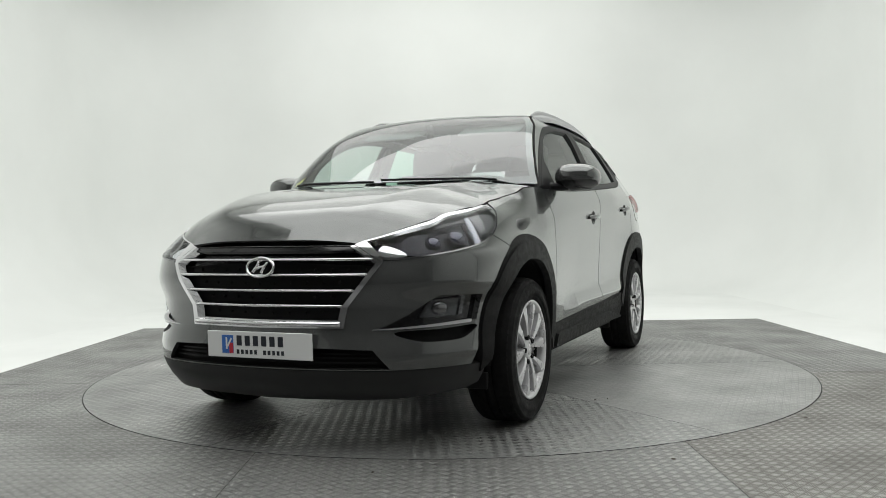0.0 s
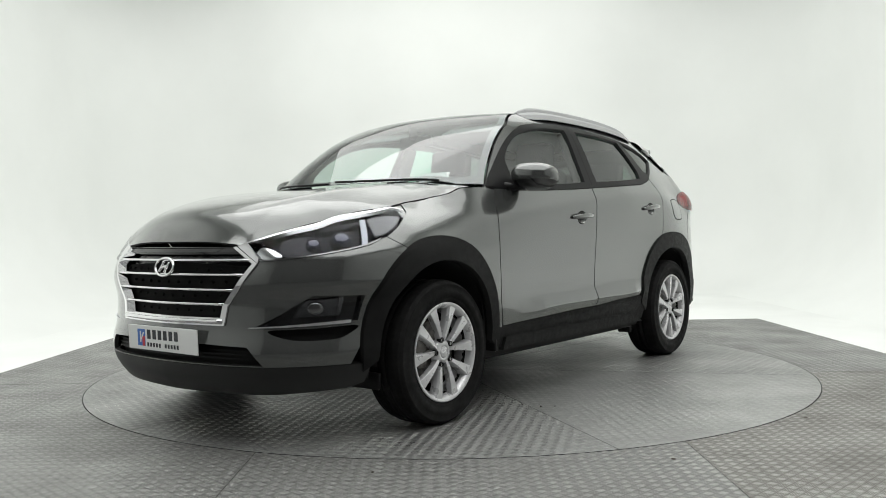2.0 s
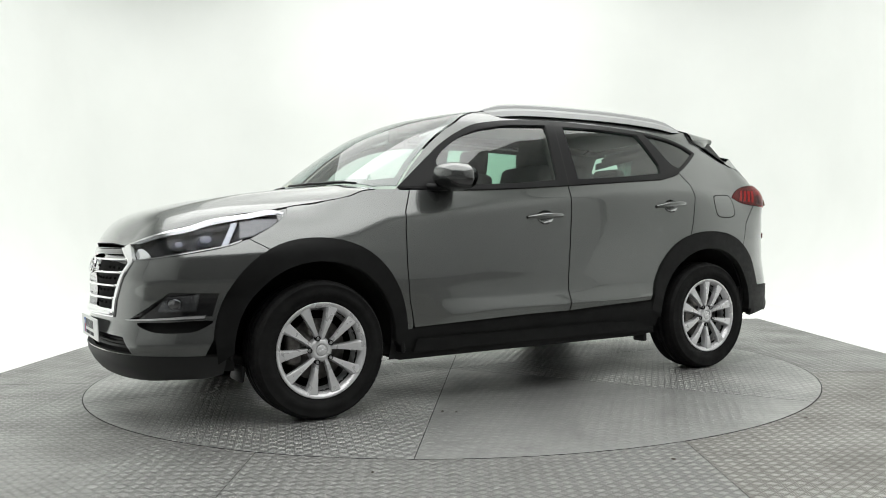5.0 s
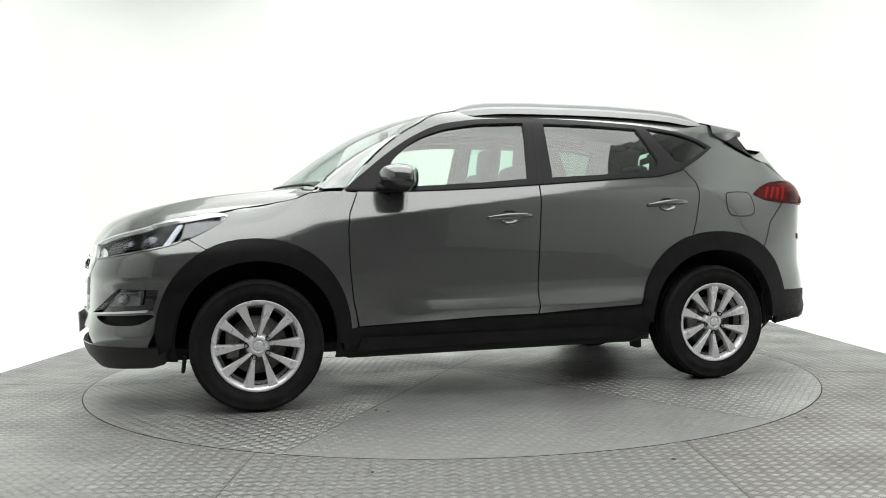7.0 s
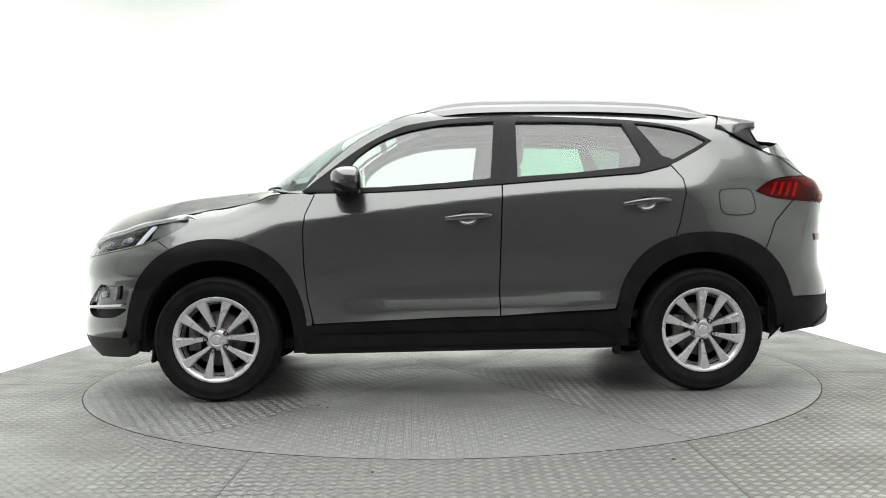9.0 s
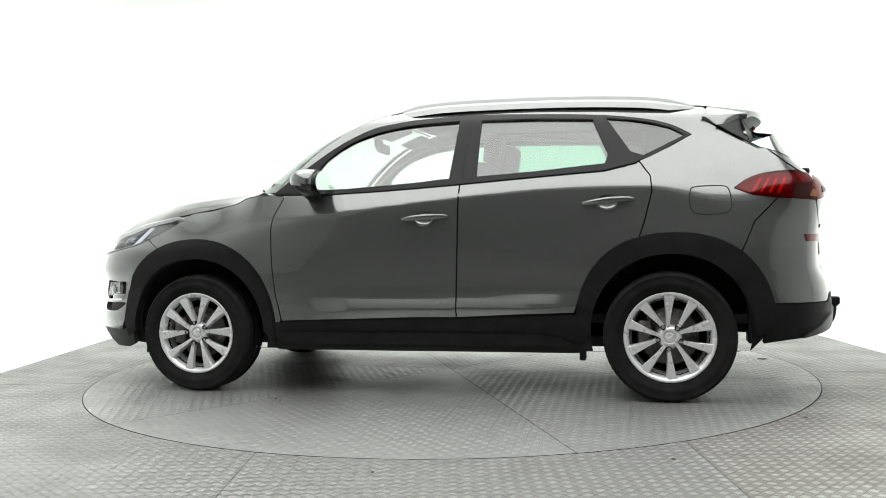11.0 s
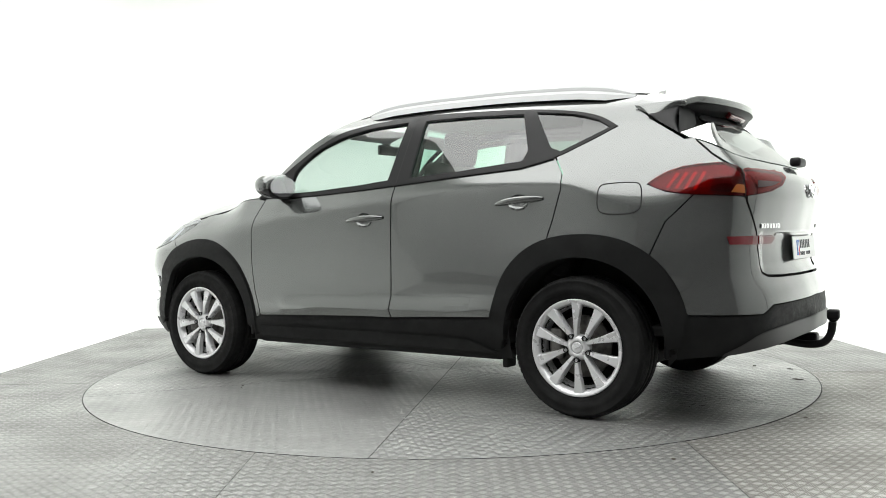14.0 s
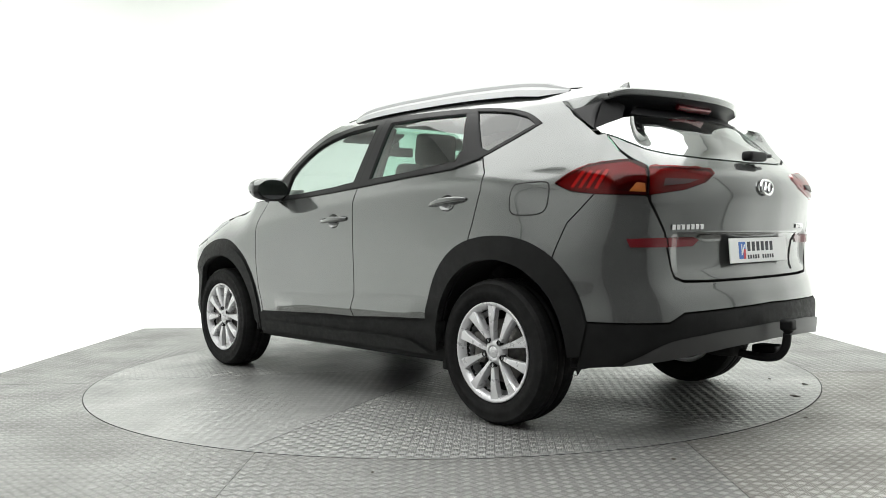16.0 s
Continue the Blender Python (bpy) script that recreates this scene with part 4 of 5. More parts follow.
    gq = curve([(-1.02, 1.512), (-1.231, 1.482), (-1.367, 1.443)], 3) + [(-1.436, 1.400), (-1.213, 1.288), (-1.15, 1.312)]
    sheet("window_frame", SATINBLACK, car, X(dlo_top + dlo_bot[1:-1]), [X(gf), X(gr), X(gq)], off=0.004, lip=0.03, h=0.04, label="satin black window surround", **both)
    sheet("window_pane", GLASS_SIDE, doors_f, X(gf), off=-0.008, lip=0, h=0.08, **both)
    sheet("window_pane", GLASS_DEEP, doors_r, X(gr), off=-0.008, lip=0, h=0.08, **both)
    sheet("quarter_pane", GLASS_QUARTER, car, X(gq), off=-0.006, lip=0, h=0.08, label="dark quarter window", **both)
    sheet("belt_trim", SATINBLACK, car, X([(0.62, 1.122), (0.3, 1.131), (0.039, 1.143), (-0.237, 1.159), (-0.6, 1.183), (-1.015, 1.21), (-1.185, 1.25), (-1.18, 1.262), (-1.015, 1.224), (-0.6, 1.197), (-0.237, 1.173), (0.039, 1.157), (0.3, 1.145), (0.62, 1.14)]), off=0.009, lip=0.012, h=0.05, **both)
    # the shut line across the frames
    sheet("pillar_joint", GAP, car, X([(-0.238, 1.17), (-0.268, 1.545), (-0.275, 1.545), (-0.245, 1.17)]), off=0.006, lip=0.0, h=0.06, **both)

    # rear bumper, tailgate
    arc_r = X([p for p in R_ARCH_OUT if p[0] < -1.69 and p[1] > 0.5][::-1])
    rb = [(4.70, .508), (5.047, .508), (5.12, .545), (S_END, .556)]
    gate_low = [(S_END, .668), (5.30, .668), (5.15, .672), (5.10, .69), (5.083, .734), (5.048, .878), (4.97, 1.013), (4.966, 1.030)]
    rbl = X([q for q in R_ARCH_OUT if q[0] <= joint_r[0] + 1e-6 and q[1] > 0.5]) + rb + gate_low + [(4.95, 1.037), (4.86, 1.042), (4.73, 1.051)] + X([(-1.761, .93)])
    mir = lambda poly: [(2 * S_END - a, b) for a, b in poly]
    r_half = rbl
    k0 = r_half.index((S_END, .556))
    ring_a = r_half[:k0 + 1]
    ring_b = r_half[k0 + 1:]
    # outline: left half, then the right half backwards
    rest = ring_b[1:]
    outline = ring_a + mir(ring_a[:-1])[::-1] + mir(rest)[::-1] + [(S_END, .668)] + rest
    r_bumper = sheet("rear_bumper", PAINT, car, outline, gap=0.004, h=0.028, lip=0.02, label="grey painted rear bumper")
    glass_low = [(4.735, 1.312), (4.86, 1.275), (5.011, 1.241), (5.19, 1.218), (5.369, 1.205), (S_END, 1.197)]
    inner_lamp = [(4.985, 1.156), (5.10, 1.160), (5.338, 1.150), (5.345, 1.13), (5.274, 1.090), (5.15, 1.058), (4.968, 1.036)]
    gate_side = [(4.750, 1.296), (4.826, 1.233), (4.90, 1.192), (4.975, 1.158), (4.972, 1.036), (4.972, 1.013), (5.05, .878), (5.086, .734), (5.103, .692), (5.15, .675), (5.30, .670)]
    gl = gate_side + [(S_END, .670)]
    up = glass_low[::-1]
    g_outline = gl + mir(gate_side)[::-1] + mir(glass_low[:-1]) + up
    niche = [(5.262, .868), (5.36, .695), (2 * S_END - 5.36, .695), (2 * S_END - 5.262, .868)]
    lamp_hole = [(4.978, 1.157)] + inner_lamp[1:-1] + [(4.97, 1.036)]
    gate = sheet("tailgate", PAINT, car, g_outline, [inner_lamp[:], mir(inner_lamp), niche], gap=0.007, h=0.028, lip=0.02, label="grey painted tailgate")
    sheet("plate_niche", PAINT, gate, shrunk(niche, -0.003), off=-0.005, lip=0, h=0.04, label="recess for the plate")
    glass_up = X([(-1.82, 1.318), (-1.768, 1.350)]) + [(4.80, 1.388), (4.95, 1.402), (5.08, 1.42), (5.20, 1.455), (5.3, 1.515), (S_END, 1.518)]
    gu = glass_up
    go = glass_low + mir(glass_low[:-1])[::-1] + mir(gu[:-1]) + gu[::-1]

    def screen_skin(q, z):
        P = mirrored(q, z)
        sq = np.where(np.asarray(q) > S_END, 2 * S_END - np.asarray(q), np.asarray(q))
        rise = np.asarray(z) - np.interp(sq, [p[0] for p in glass_low], [p[1] for p in glass_low])
        out = np.interp(rise, [0, 0.05, 0.1, 0.15, 0.2, 0.24, 0.28, 0.34], [0, 0.027, 0.048, 0.056, 0.052, 0.038, 0.018, 0.0])
        P[..., 0] -= out * np.clip(1 - (np.abs(P[..., 1]) / 0.66) ** 2, 0, 1)
        return P

    rear_glass = sheet("rear_screen", GLASS_REAR, gate, go, surf=screen_skin, gap=0.003, lip=0, h=0.035, label="dark tinted rear screen")
    sheet("screen_backing", GLOSSBLACK, rear_glass, go, [shrunk(go, 0.03)], surf=screen_skin, off=-0.006, lip=0, h=0.05)
    # black border band; the spoiler's dark underside mirrored in the glass is painted in
    band = [(5.12, 1.420), (5.28, 1.412), (5.64, 1.424), (S_END, 1.426)]
    band_up = [(5.22, 1.452), (5.32, 1.500), (S_END, 1.514)]
    sheet("underside_reflection_band", SATINBLACK, rear_glass, band + mir(band[:-1])[::-1] + mir(band_up[:-1]) + band_up[::-1], surf=screen_skin, off=0.005, lip=0.004, h=0.04, label="black screen border with the mirrored spoiler underside painted in")

    # spoiler over the rear screen: painted top, dark underside, black side blades
    ys = np.linspace(-0.585, 0.585, 31)

    def spoiler_rows():
        out = []
        for y in ys:
            e = abs(y) / 0.585
            tip = -1.91 + 0.42 * y * y
            front = -1.59 + 0.06 * e ** 6
            row = []
            for f in np.linspace(0, 1, 15):
                x = front + (tip - front) * f
                yy = y * (1.015 - 0.075 * f * e ** 2)
                z = float(top(np.array([x]), np.array([min(abs(y), 0.48)]))[0, 2])
                z -= (0.075 - 0.045 * f) * max(0.0, (e - 0.78) / 0.22) ** 2
                row.append((x, yy, z + 0.002))
            out.append(row)
        return out

    sr_ = spoiler_rows()
    trail = [r + [(r[-1][0] - 0.004, r[-1][1], r[-1][2] - 0.008), (r[-1][0] + 0.004, r[-1][1], r[-1][2] - 0.030)] for r in sr_]
    spoiler = part("spoiler", rows_bm(trail), PAINT, car, "grey painted roof spoiler")
    for sg, row in ((1, sr_[-1]), (-1, sr_[0])):
        lowr_ = []
        for x, y, z in row:
            xs_e = [row[-1][0], -1.728, -1.70, -1.66, -1.624, -1.58, -1.53]
            zl = float(np.interp(x, xs_e, [row[-1][2] - 0.03, 1.486, 1.478, 1.462, 1.444, 1.468, 1.496]))
            yl = float(np.interp(x, xs_e, [abs(row[-1][1]), 0.550, 0.567, 0.594, 0.617, 0.603, 0.585]))
            lowr_.append((x, sg * yl, min(zl, z - 0.002)))
        strip = [[a, (a[0], (a[1] + b[1]) / 2 + sg * 0.006, (a[2] + b[2]) / 2 + 0.004), b] for a, b in zip(row, lowr_)]
        part("end_cap", rows_bm(strip), PAINT, spoiler)
    under = []
    for r in sr_:
        x, y, z = r[-1]
        e = abs(y) / 0.585
        under.append([(x + 0.004, y, z - 0.030), (x + 0.045, y, z - 0.046), (-1.83 + 0.11 * e ** 2, y, 1.462 - 0.02 * e ** 2), (-1.70 + 0.04 * e, y, 1.50 - 0.07 * e), (-1.66, y, 1.44 - 0.06 * e)])
    part("underside", rows_bm(under), SATINBLACK, spoiler)
    part("high_brake_light", box_bm(0.03, 0.28, 0.026, (-1.852, 0, 1.476), 0.006, 2, Matrix.Rotation(radians(35), 4, "Y")), RED, spoiler, "dark red high brake light")
    # each side blade: a wedge from the seam up to the spoiler's edge
    f0, low1, top1 = Vector((-1.600, 0.618, 1.452)), Vector((-1.772, 0.668, 1.346)), Vector((-1.738, 0.550, 1.492))
    rows_b = []
    for f in np.linspace(0.03, 1, 9):
        lo, hi = f0.lerp(low1, f), f0.lerp(top1, f)
        col = []
        for g in np.linspace(0, 1, 7):
            p = lo.lerp(hi, g)
            p.x += 0.022 * f * math.sin(math.pi * g)
            p.y += 0.006 * math.sin(math.pi * g)
            col.append(p)
        rows_b.append([tuple(p) for p in col] + [(p.x, p.y - 0.03, p.z - 0.004) for p in col[::-1]])
    rows_b.append(rows_b[-1][7:][::-1] + rows_b[-1][7:])
    part("side_blade", rows_bm(rows_b), SATINBLACK, spoiler, "black side blade")
    fill = [[(-1.735, 0.552, 1.49), (-1.77, 0.664, 1.348)], [(-1.755, 0.48, 1.49), (-1.795, 0.58, 1.352)], [(-1.765, 0.42, 1.488), (-1.80, 0.50, 1.40)]]
    part("blade_backing", rows_bm(fill), SATINBLACK, spoiler)
    far_blade = [[(x, -y, z) for x, y, z in row] for row in rows_b[:5]]
    part("side_blade", rows_bm(far_blade), SATINBLACK, spoiler, "black side blade")

    # cladding: arches, sills, lower bumpers
    arch_f = X([(1.815, 0.31)]) + X(F_ARCH_BAND) + X([(0.855, 0.285)]) + X(F_ARCH_IN[::-1][2:-2])
    sheet("arch_trim", CLAD, car, arch_f, off=0.012, lip=0.035, h=0.03, label="black plastic wheel arch trim", **both)
    sheet("arch_flange", CLAD, car, X(F_ARCH_OUT) + X(F_ARCH_BAND[::-1]), off=0.003, lip=0.02, h=0.03, label="black plastic flange of the arch trim", **both)
    fo = X([(-0.86, 0.40)]) + X(R_ARCH_OUT) + [(4.70, .508), (4.66, 0.36)] + X([p for p in R_ARCH_IN[::-1] if p[1] > 0.33])
    sheet("arch_trim", CLAD, car, fo, off=0.012, lip=0.035, h=0.03, label="black plastic wheel arch trim", **both)
    sill = X([(0.86, 0.30), (0.3, 0.285), (-0.3, 0.285), (-0.90, 0.30), (-0.95, 0.45), (-0.85, 0.452), (-0.55, 0.443), (-0.213, 0.428), (0.053, 0.427), (0.42, 0.416), (0.811, 0.404), (0.86, 0.40)])
    sheet("sill_trim", CLAD, car, sill, off=0.004, lip=0.05, h=0.03, label="black plastic sill trim", **both)
    sheet("sill_step", CLAD, car, X([(0.82, 0.285), (-0.88, 0.285), (-0.72, 0.345), (-0.5, 0.352), (0.80, 0.352)]), off=0.022, lip=0.03, h=0.04, **both)
    rc = [(4.645, .306), (4.69, .313), (4.78, .324), (4.89, .334), (5.046, .361), (5.36, .389), (S_END, .40)]
    rcu = [(S_END, .552), (5.122, .541), (5.047, .504), (4.70, .504), (4.66, .40)]
    lowr = rc + mir(rc[:-1])[::-1] + mir(rcu[1:])[::-1] + rcu
    sheet("lower_bumper", CLAD, car, lowr, off=0.004, lip=0.03, h=0.035, label="black plastic lower rear bumper")
    skid = curve([(4.845, .336), (4.92, .372), (5.05, .430), (5.25, .452), (5.39, .460), (S_END, .466)], 4)
    skl = curve([(S_END, .396), (5.36, .386), (5.046, .358), (4.90, .340), (4.845, .331)], 4)
    sko = skl[::-1] + mir(skl[1:-1] + [skl[-1]]) + mir(skid)[:-1] + [(S_END, .466)] + skid[::-1][1:-1]
    sheet("skid_plate", material("dark_satin_skid_plate", (0.045, 0.045, 0.045), 0.4, 0.3), car, sko, off=0.014, lip=0.02, h=0.04, label="dark satin skid plate")
    # mud flaps
    for x, y, z, hgt, tilt in ((0.885, 0.845, 0.365, 0.16, 4), (-1.745, 0.78, 0.40, 0.20, 0)):
        pair("mud_flap", box_bm(0.025, 0.11, hgt, (x, y - 0.03, z), 0.004, 1, Matrix.Rotation(radians(tilt), 4, "Y")), SATINBLACK, car, "black rubber mud flap")
        

    pair("front_spat", box_bm(0.02, 0.17, 0.075, (1.70, 0.72, 0.245), 0.006, 1, Matrix.Rotation(radians(-8), 4, "Y")), SATINBLACK, car, "black rubber spat before the wheel")

    # the wing's tip between lamp and bonnet
    tip = [(a, b - 0.003) for a, b in at_x(_edge) if 1.22 < a < 1.62]
    sheet("wing_tip", PAINT, car, tip + [(a, b - 0.05) for a, b in tip[::-1]], off=-0.004, lip=0, h=0.03, **both)

    # front lamps
    lamp = sheet("headlight", LENS, car, head_c, off=0.003, lip=0, h=0.04, label="clear headlight with dark housing and projector", **both)
    hx_in = shrunk(head_c, 0.006)
    sheet("housing", LAMPBLACK, lamp, head_c, off=-0.035, lip=-0.03, h=0.03, **both)
    brow = [p for p in curve(head[8:] + [head[0]], 6)]
    low_brow = shrunk(head_c, 0.020)
    up_pts = curve([(1.36, 1.004), (1.30, 1.018), (1.2, 1.005), (.972, .976), (.846, .948), (.685, .918), (.555, .888), (.44, .862)], 4)
    dn_pts = [(a + 0.004, b - 0.004 - 0.006 * min(1, max(0, (a - .5) / .3)) * min(1, max(0.0, (1.36 - a) / .25))) for a, b in up_pts[::-1]]
    sheet("brow_strip", material("brow_chrome", (0.72, 0.72, 0.74), 0.2, 1.0), lamp, up_pts + dn_pts[1:-1], off=0.004, lip=0.02, h=0.03, label="chrome brow", **both)
    l0 = curve([(.535, .792), (.61, .79), (.83, .812), (1.04, .846), (1.13, .873)], 4)
    sheet("lower_strip", SATINDARK, lamp, l0 + [(a, b + 0.005) for a, b in l0[::-1]], off=0.004, lip=0.015, h=0.03, **both)
    sheet("side_reflector", material("clear_side_reflector", (0.13, 0.13, 0.135), 0.22, 0.9), lamp, [(1.12, .895), (1.18, .905), (1.27, .945), (1.33, .985), (1.22, .985), (1.13, .972)], off=-0.012, lip=0.01, h=0.02, label="silver side reflector", **both)
    sheet("light_guide", material("white_light_guide", (0.5, 0.52, 0.58), 0.3), lamp, [(1.03, .856), (1.06, .862), (1.115, .968), (1.085, .966)], off=-0.01, lip=0.01, h=0.02, label="white light guide", **both)
    sheet("light_guide", LAMPGREY, lamp, [(.86, .935), (1.085, .963), (1.08, .952), (.86, .925)], off=-0.014, lip=0.01, h=0.02, **both)
    sheet("inner_reflector", CHROME, lamp, curve([(.52, .808), (.60, .803), (.655, .815), (.60, .845), (.54, .850)], 4, True), off=-0.016, lip=0.01, h=0.02, bulge=-0.008, **both)
    sheet("bezel", LAMPGREY, lamp, curve([(.66, .815), (.80, .823), (.80, .90), (.70, .90), (.64, .87)], 4, True), off=-0.022, lip=0.01, h=0.02, **both)
    for s, z, r in ((.945, .886, .040), (.80, .868, .030)):
        m = on_skin(s, z, -0.022)
        bm = bmesh.new()
        bmesh.ops.create_uvsphere(bm, u_segments=24, v_segments=12, radius=r, matrix=m @ Matrix.Diagonal((1, 1, 0.6, 1)))
        pj = pair("projector", bm, PROJ, lamp, "dark glass projector lens")
        vs, fs = lathe([(r * 1.02, 0), (r * 1.18, 0.006), (r * 1.22, 0.0), (r * 1.18, -0.006)], 32)
        pair("projector_ring", to_bm(([m @ Vector((x, zz, y + 0.004)) for x, y, zz in vs], fs)), LAMPGREY, pj)

    # grille
    grille_in = [(.405, .846), (.520, .778), (.368, .60), (.356, .548)]
    gi = grille_in
    u_frame = grille[1:5] + [(-a, b) for a, b in grille[1:5]][::-1] + [(-a, b) for a, b in gi] + gi[::-1]
    gr_ob = sheet("grille", CHROME, car, u_frame, off=0.008, lip=0.04, h=0.03, label="chrome-framed grille with four bars")
    line = [mirrored(np.array([q]), np.array([.533]))[0] for q in np.linspace(-.365, .365, 25)]
    mesh_ob("lower_rail", *tube([(p[0] + 0.004, p[1], p[2]) for p in line], 0.0125, 12, False, 0.9), CHROME, gr_ob, "thick chrome lower rail", True)
    flare = [(.424, .853), (.548, .779), (.548, .80), (.47, .868)]
    sheet("frame_flare", CHROME, gr_ob, flare, off=0.006, lip=0.02, h=0.03, **both)
    gp = gi + [(-a, b) for a, b in gi][::-1]
    sheet("grille_back", GLOSSBLACK, gr_ob, gp, off=-0.05, lip=0, h=0.05)
    sheet("grille_top", GLOSSBLACK, gr_ob, [(-.42, .832), (.42, .832), (.41, .852), (-.41, .852)], off=-0.006, lip=0.03, h=0.05)
    def half_w(z):
        return float(np.interp(z, [.548, .60, .778, .846], [.356, .368, .520, .405])) + 0.004
    for z in (.795, .733, .669, .607):
        w0, w1 = half_w(z - .006), half_w(z + .006)
        line = [mirrored(np.array([q]), np.array([z]))[0] for q in np.linspace(-w0, w0, 25)]
        bar = mesh_ob("grille_bar", *tube([(p[0] + 0.002, p[1], p[2]) for p in line], 0.0075, 10, False, 0.85), CHROME, gr_ob, "chrome bar", True)
        part("bar_web", rows_bm([[(p[0] - 0.002, p[1], p[2] - 0.005), (p[0] - 0.05, p[1], p[2] - 0.007)] for p in line]), GLOSSBLACK, bar)
    # small raised studs between the bars
    for i, z in enumerate((.764, .701, .638, .577)):
        w = half_w(z)
        for k in range(-6, 7):
            s = k * 0.078 + (0.039 if i % 2 else 0)
            if abs(s) > w - 0.03 or (i == 0 and abs(s) < 0.09):
                continue
            m = on_skin(s, z, -0.05)
            bm = bmesh.new()
            bmesh.ops.create_cone(bm, cap_ends=True, segments=4, radius1=0.016, radius2=0.003, depth=0.028, matrix=m)
            part("stud", bm, SATINBLACK, gr_ob, smooth=False)

    def emblem(parent, s, z, w, hgt, off):
        m = on_skin(s, z, off)
        ring = [m @ Vector((w * math.cos(a), hgt * math.sin(a), 0)) for a in np.linspace(0, 2 * math.pi, 40, endpoint=False)]
        em = mesh_ob("emblem", *tube(ring, 0.0065, 8, True), CHROME, parent, "chrome oval emblem", True)
        for pts in ([(-0.52, -0.50), (-0.30, 0.0), (-0.12, 0.60)], [(0.12, -0.60), (0.30, 0.0), (0.52, 0.50)], [(-0.34, -0.12), (0, 0.02), (0.34, 0.12)]):
            vs, fs = tube([m @ Vector((x * w, y * hgt, 0.001)) for x, y in catmull(pts, 5)], 0.0065, 8)
            mesh_ob("emblem_stroke", vs, fs, CHROME, em, "", True)
        return em
    emblem(gr_ob, 0.0, 0.762, 0.066, 0.040, 0.012)

    def number_plate(parent, m, w=0.52, hgt=0.111):
        pl = part("plate", box_bm(w, hgt, 0.006, (0, 0, 0), 0.002, 1, ), PLATE, parent, "white dealer plate with dark lettering bars", smooth=False)
        pl.matrix_local = m
        z = 0.0036
        bl = [("logo_block", BLUE, (-0.155, 0, 0.058, 0.076)), ("logo_block", REDINK, (-0.137, -0.016, 0.020, 0.044)), ("logo_block", PLATE, (-0.160, 0.004, 0.008, 0.05)), ("logo_block", PLATE, (-0.145, 0.008, 0.007, 0.04))]
        for i, (n, mt, (x, y, a, b)) in enumerate(bl):
            part(n, box_bm(a, b, 0.0012, (x, y, z + 0.0007 * (i > 0) * 1.0 + 0.0006 * (i > 1)), 0, 1, Matrix.Rotation(radians(-30 if i == 3 else 0), 4, "Z")), mt, pl, smooth=False)
        x = -0.112
        for k in range(6):
            part("lettering_bar", box_bm(0.025, 0.042, 0.0012, (x + 0.016, 0.017, z)), INK, pl, smooth=False)
            x += 0.041
        x = -0.112
        for k in range(11):
            if k != 5:
                part("lettering_bar", box_bm(0.013, 0.018, 0.0012, (x + 0.008, -0.030, z)), INK, pl, smooth=False)
            x += 0.0222
        return pl
    number_plate(car, Matrix.Translation((2.252, 0, 0.443)) @ pose(0, 0, 0, 90, 0, 90) @ pose(0, 0, 0, 2, 0, 0))
    number_plate(gate, Matrix.Translation((-2.184, 0, 0.795)) @ pose(0, 0, 0, 90, 0, -90) @ pose(0, 0, 0, -4, 0, 0))

    # fog lamps
    pocket = sheet("fog_lamp", GLOSSBLACK, car, fog, off=-0.03, lip=-0.03, h=0.03, label="fog lamp in a black pocket with chrome strip", **both)
    sheet("chrome_strip", SATIN, pocket, curve([(.50, .508), (.70, .513), (.86, .519), (.95, .522)], 3) + curve([(.955, .534), (.86, .530), (.70, .521), (.50, .511)], 3), off=0.003, lip=0.02, h=0.03, **both)
    sheet("lamp_face", material("fog_reflector", (0.16, 0.16, 0.165), 0.18, 0.9), pocket, [(.705, .552), (.735, .598), (.76, .615), (.90, .622), (.885, .556)], off=-0.018, lip=0.012, h=0.02, **both)
    sheet("bracket", SATINDARK, pocket, [(.888, .556), (.906, .558), (.926, .628), (.906, .628)], off=-0.008, lip=0.02, h=0.02, **both)
    sheet("lamp_lens", LENS, pocket, [(.69, .545), (.728, .606), (.76, .625), (.93, .632), (.91, .548)], off=-0.006, lip=0, h=0.03, **both)
    m = on_skin(.80, .588, -0.014)
    bm = bmesh.new()
    bmesh.ops.create_uvsphere(bm, u_segments=20, v_segments=10, radius=0.028, matrix=m @ Matrix.Diagonal((1.3, 1, 0.4, 1)))
    pair("bulb_reflector", bm, SATINDARK, pocket)
    sheet("lower_pocket", CLAD, car, low_fog, off=-0.03, lip=-0.03, h=0.03, label="dark pocket below the fog lamp", **both)

    # tail lamps: on the quarter and on the tailgate
    outer_lamp = curve([(4.515, 1.104), (4.58, 1.146), (4.668, 1.174), (4.80, 1.186), (4.89, 1.188)], 4) + [(4.968, 1.156), (4.960, 1.036)] + curve([(4.95, 1.036), (4.86, 1.041), (4.73, 1.050), (4.60, 1.070), (4.515, 1.104)], 4)[:-1]
    for name, poly in (("tail_light", outer_lamp), ("tailgate_light", inner_lamp)):
        tl = sheet(name, REDLENS, car if name == "tail_light" else gate, poly, off=0.008, lip=0.012, h=0.03, bulge=0.010, label="red tail lamp with slanted light bars", **both)
        sheet("reflector_bowl", RED, tl, shrunk(poly, 0.004), off=-0.006, lip=0, h=0.03, **both)
        if name == "tail_light":
            for k in range(4):
                a = 4.60 + k * 0.042
                sheet("light_bar", REDBAR, tl, [(a, 1.085 - 0.004 * k), (a + 0.013, 1.083 - 0.004 * k), (a + 0.062, 1.15), (a + 0.046, 1.152)], off=0.001, lip=0.006, h=0.03, **both)
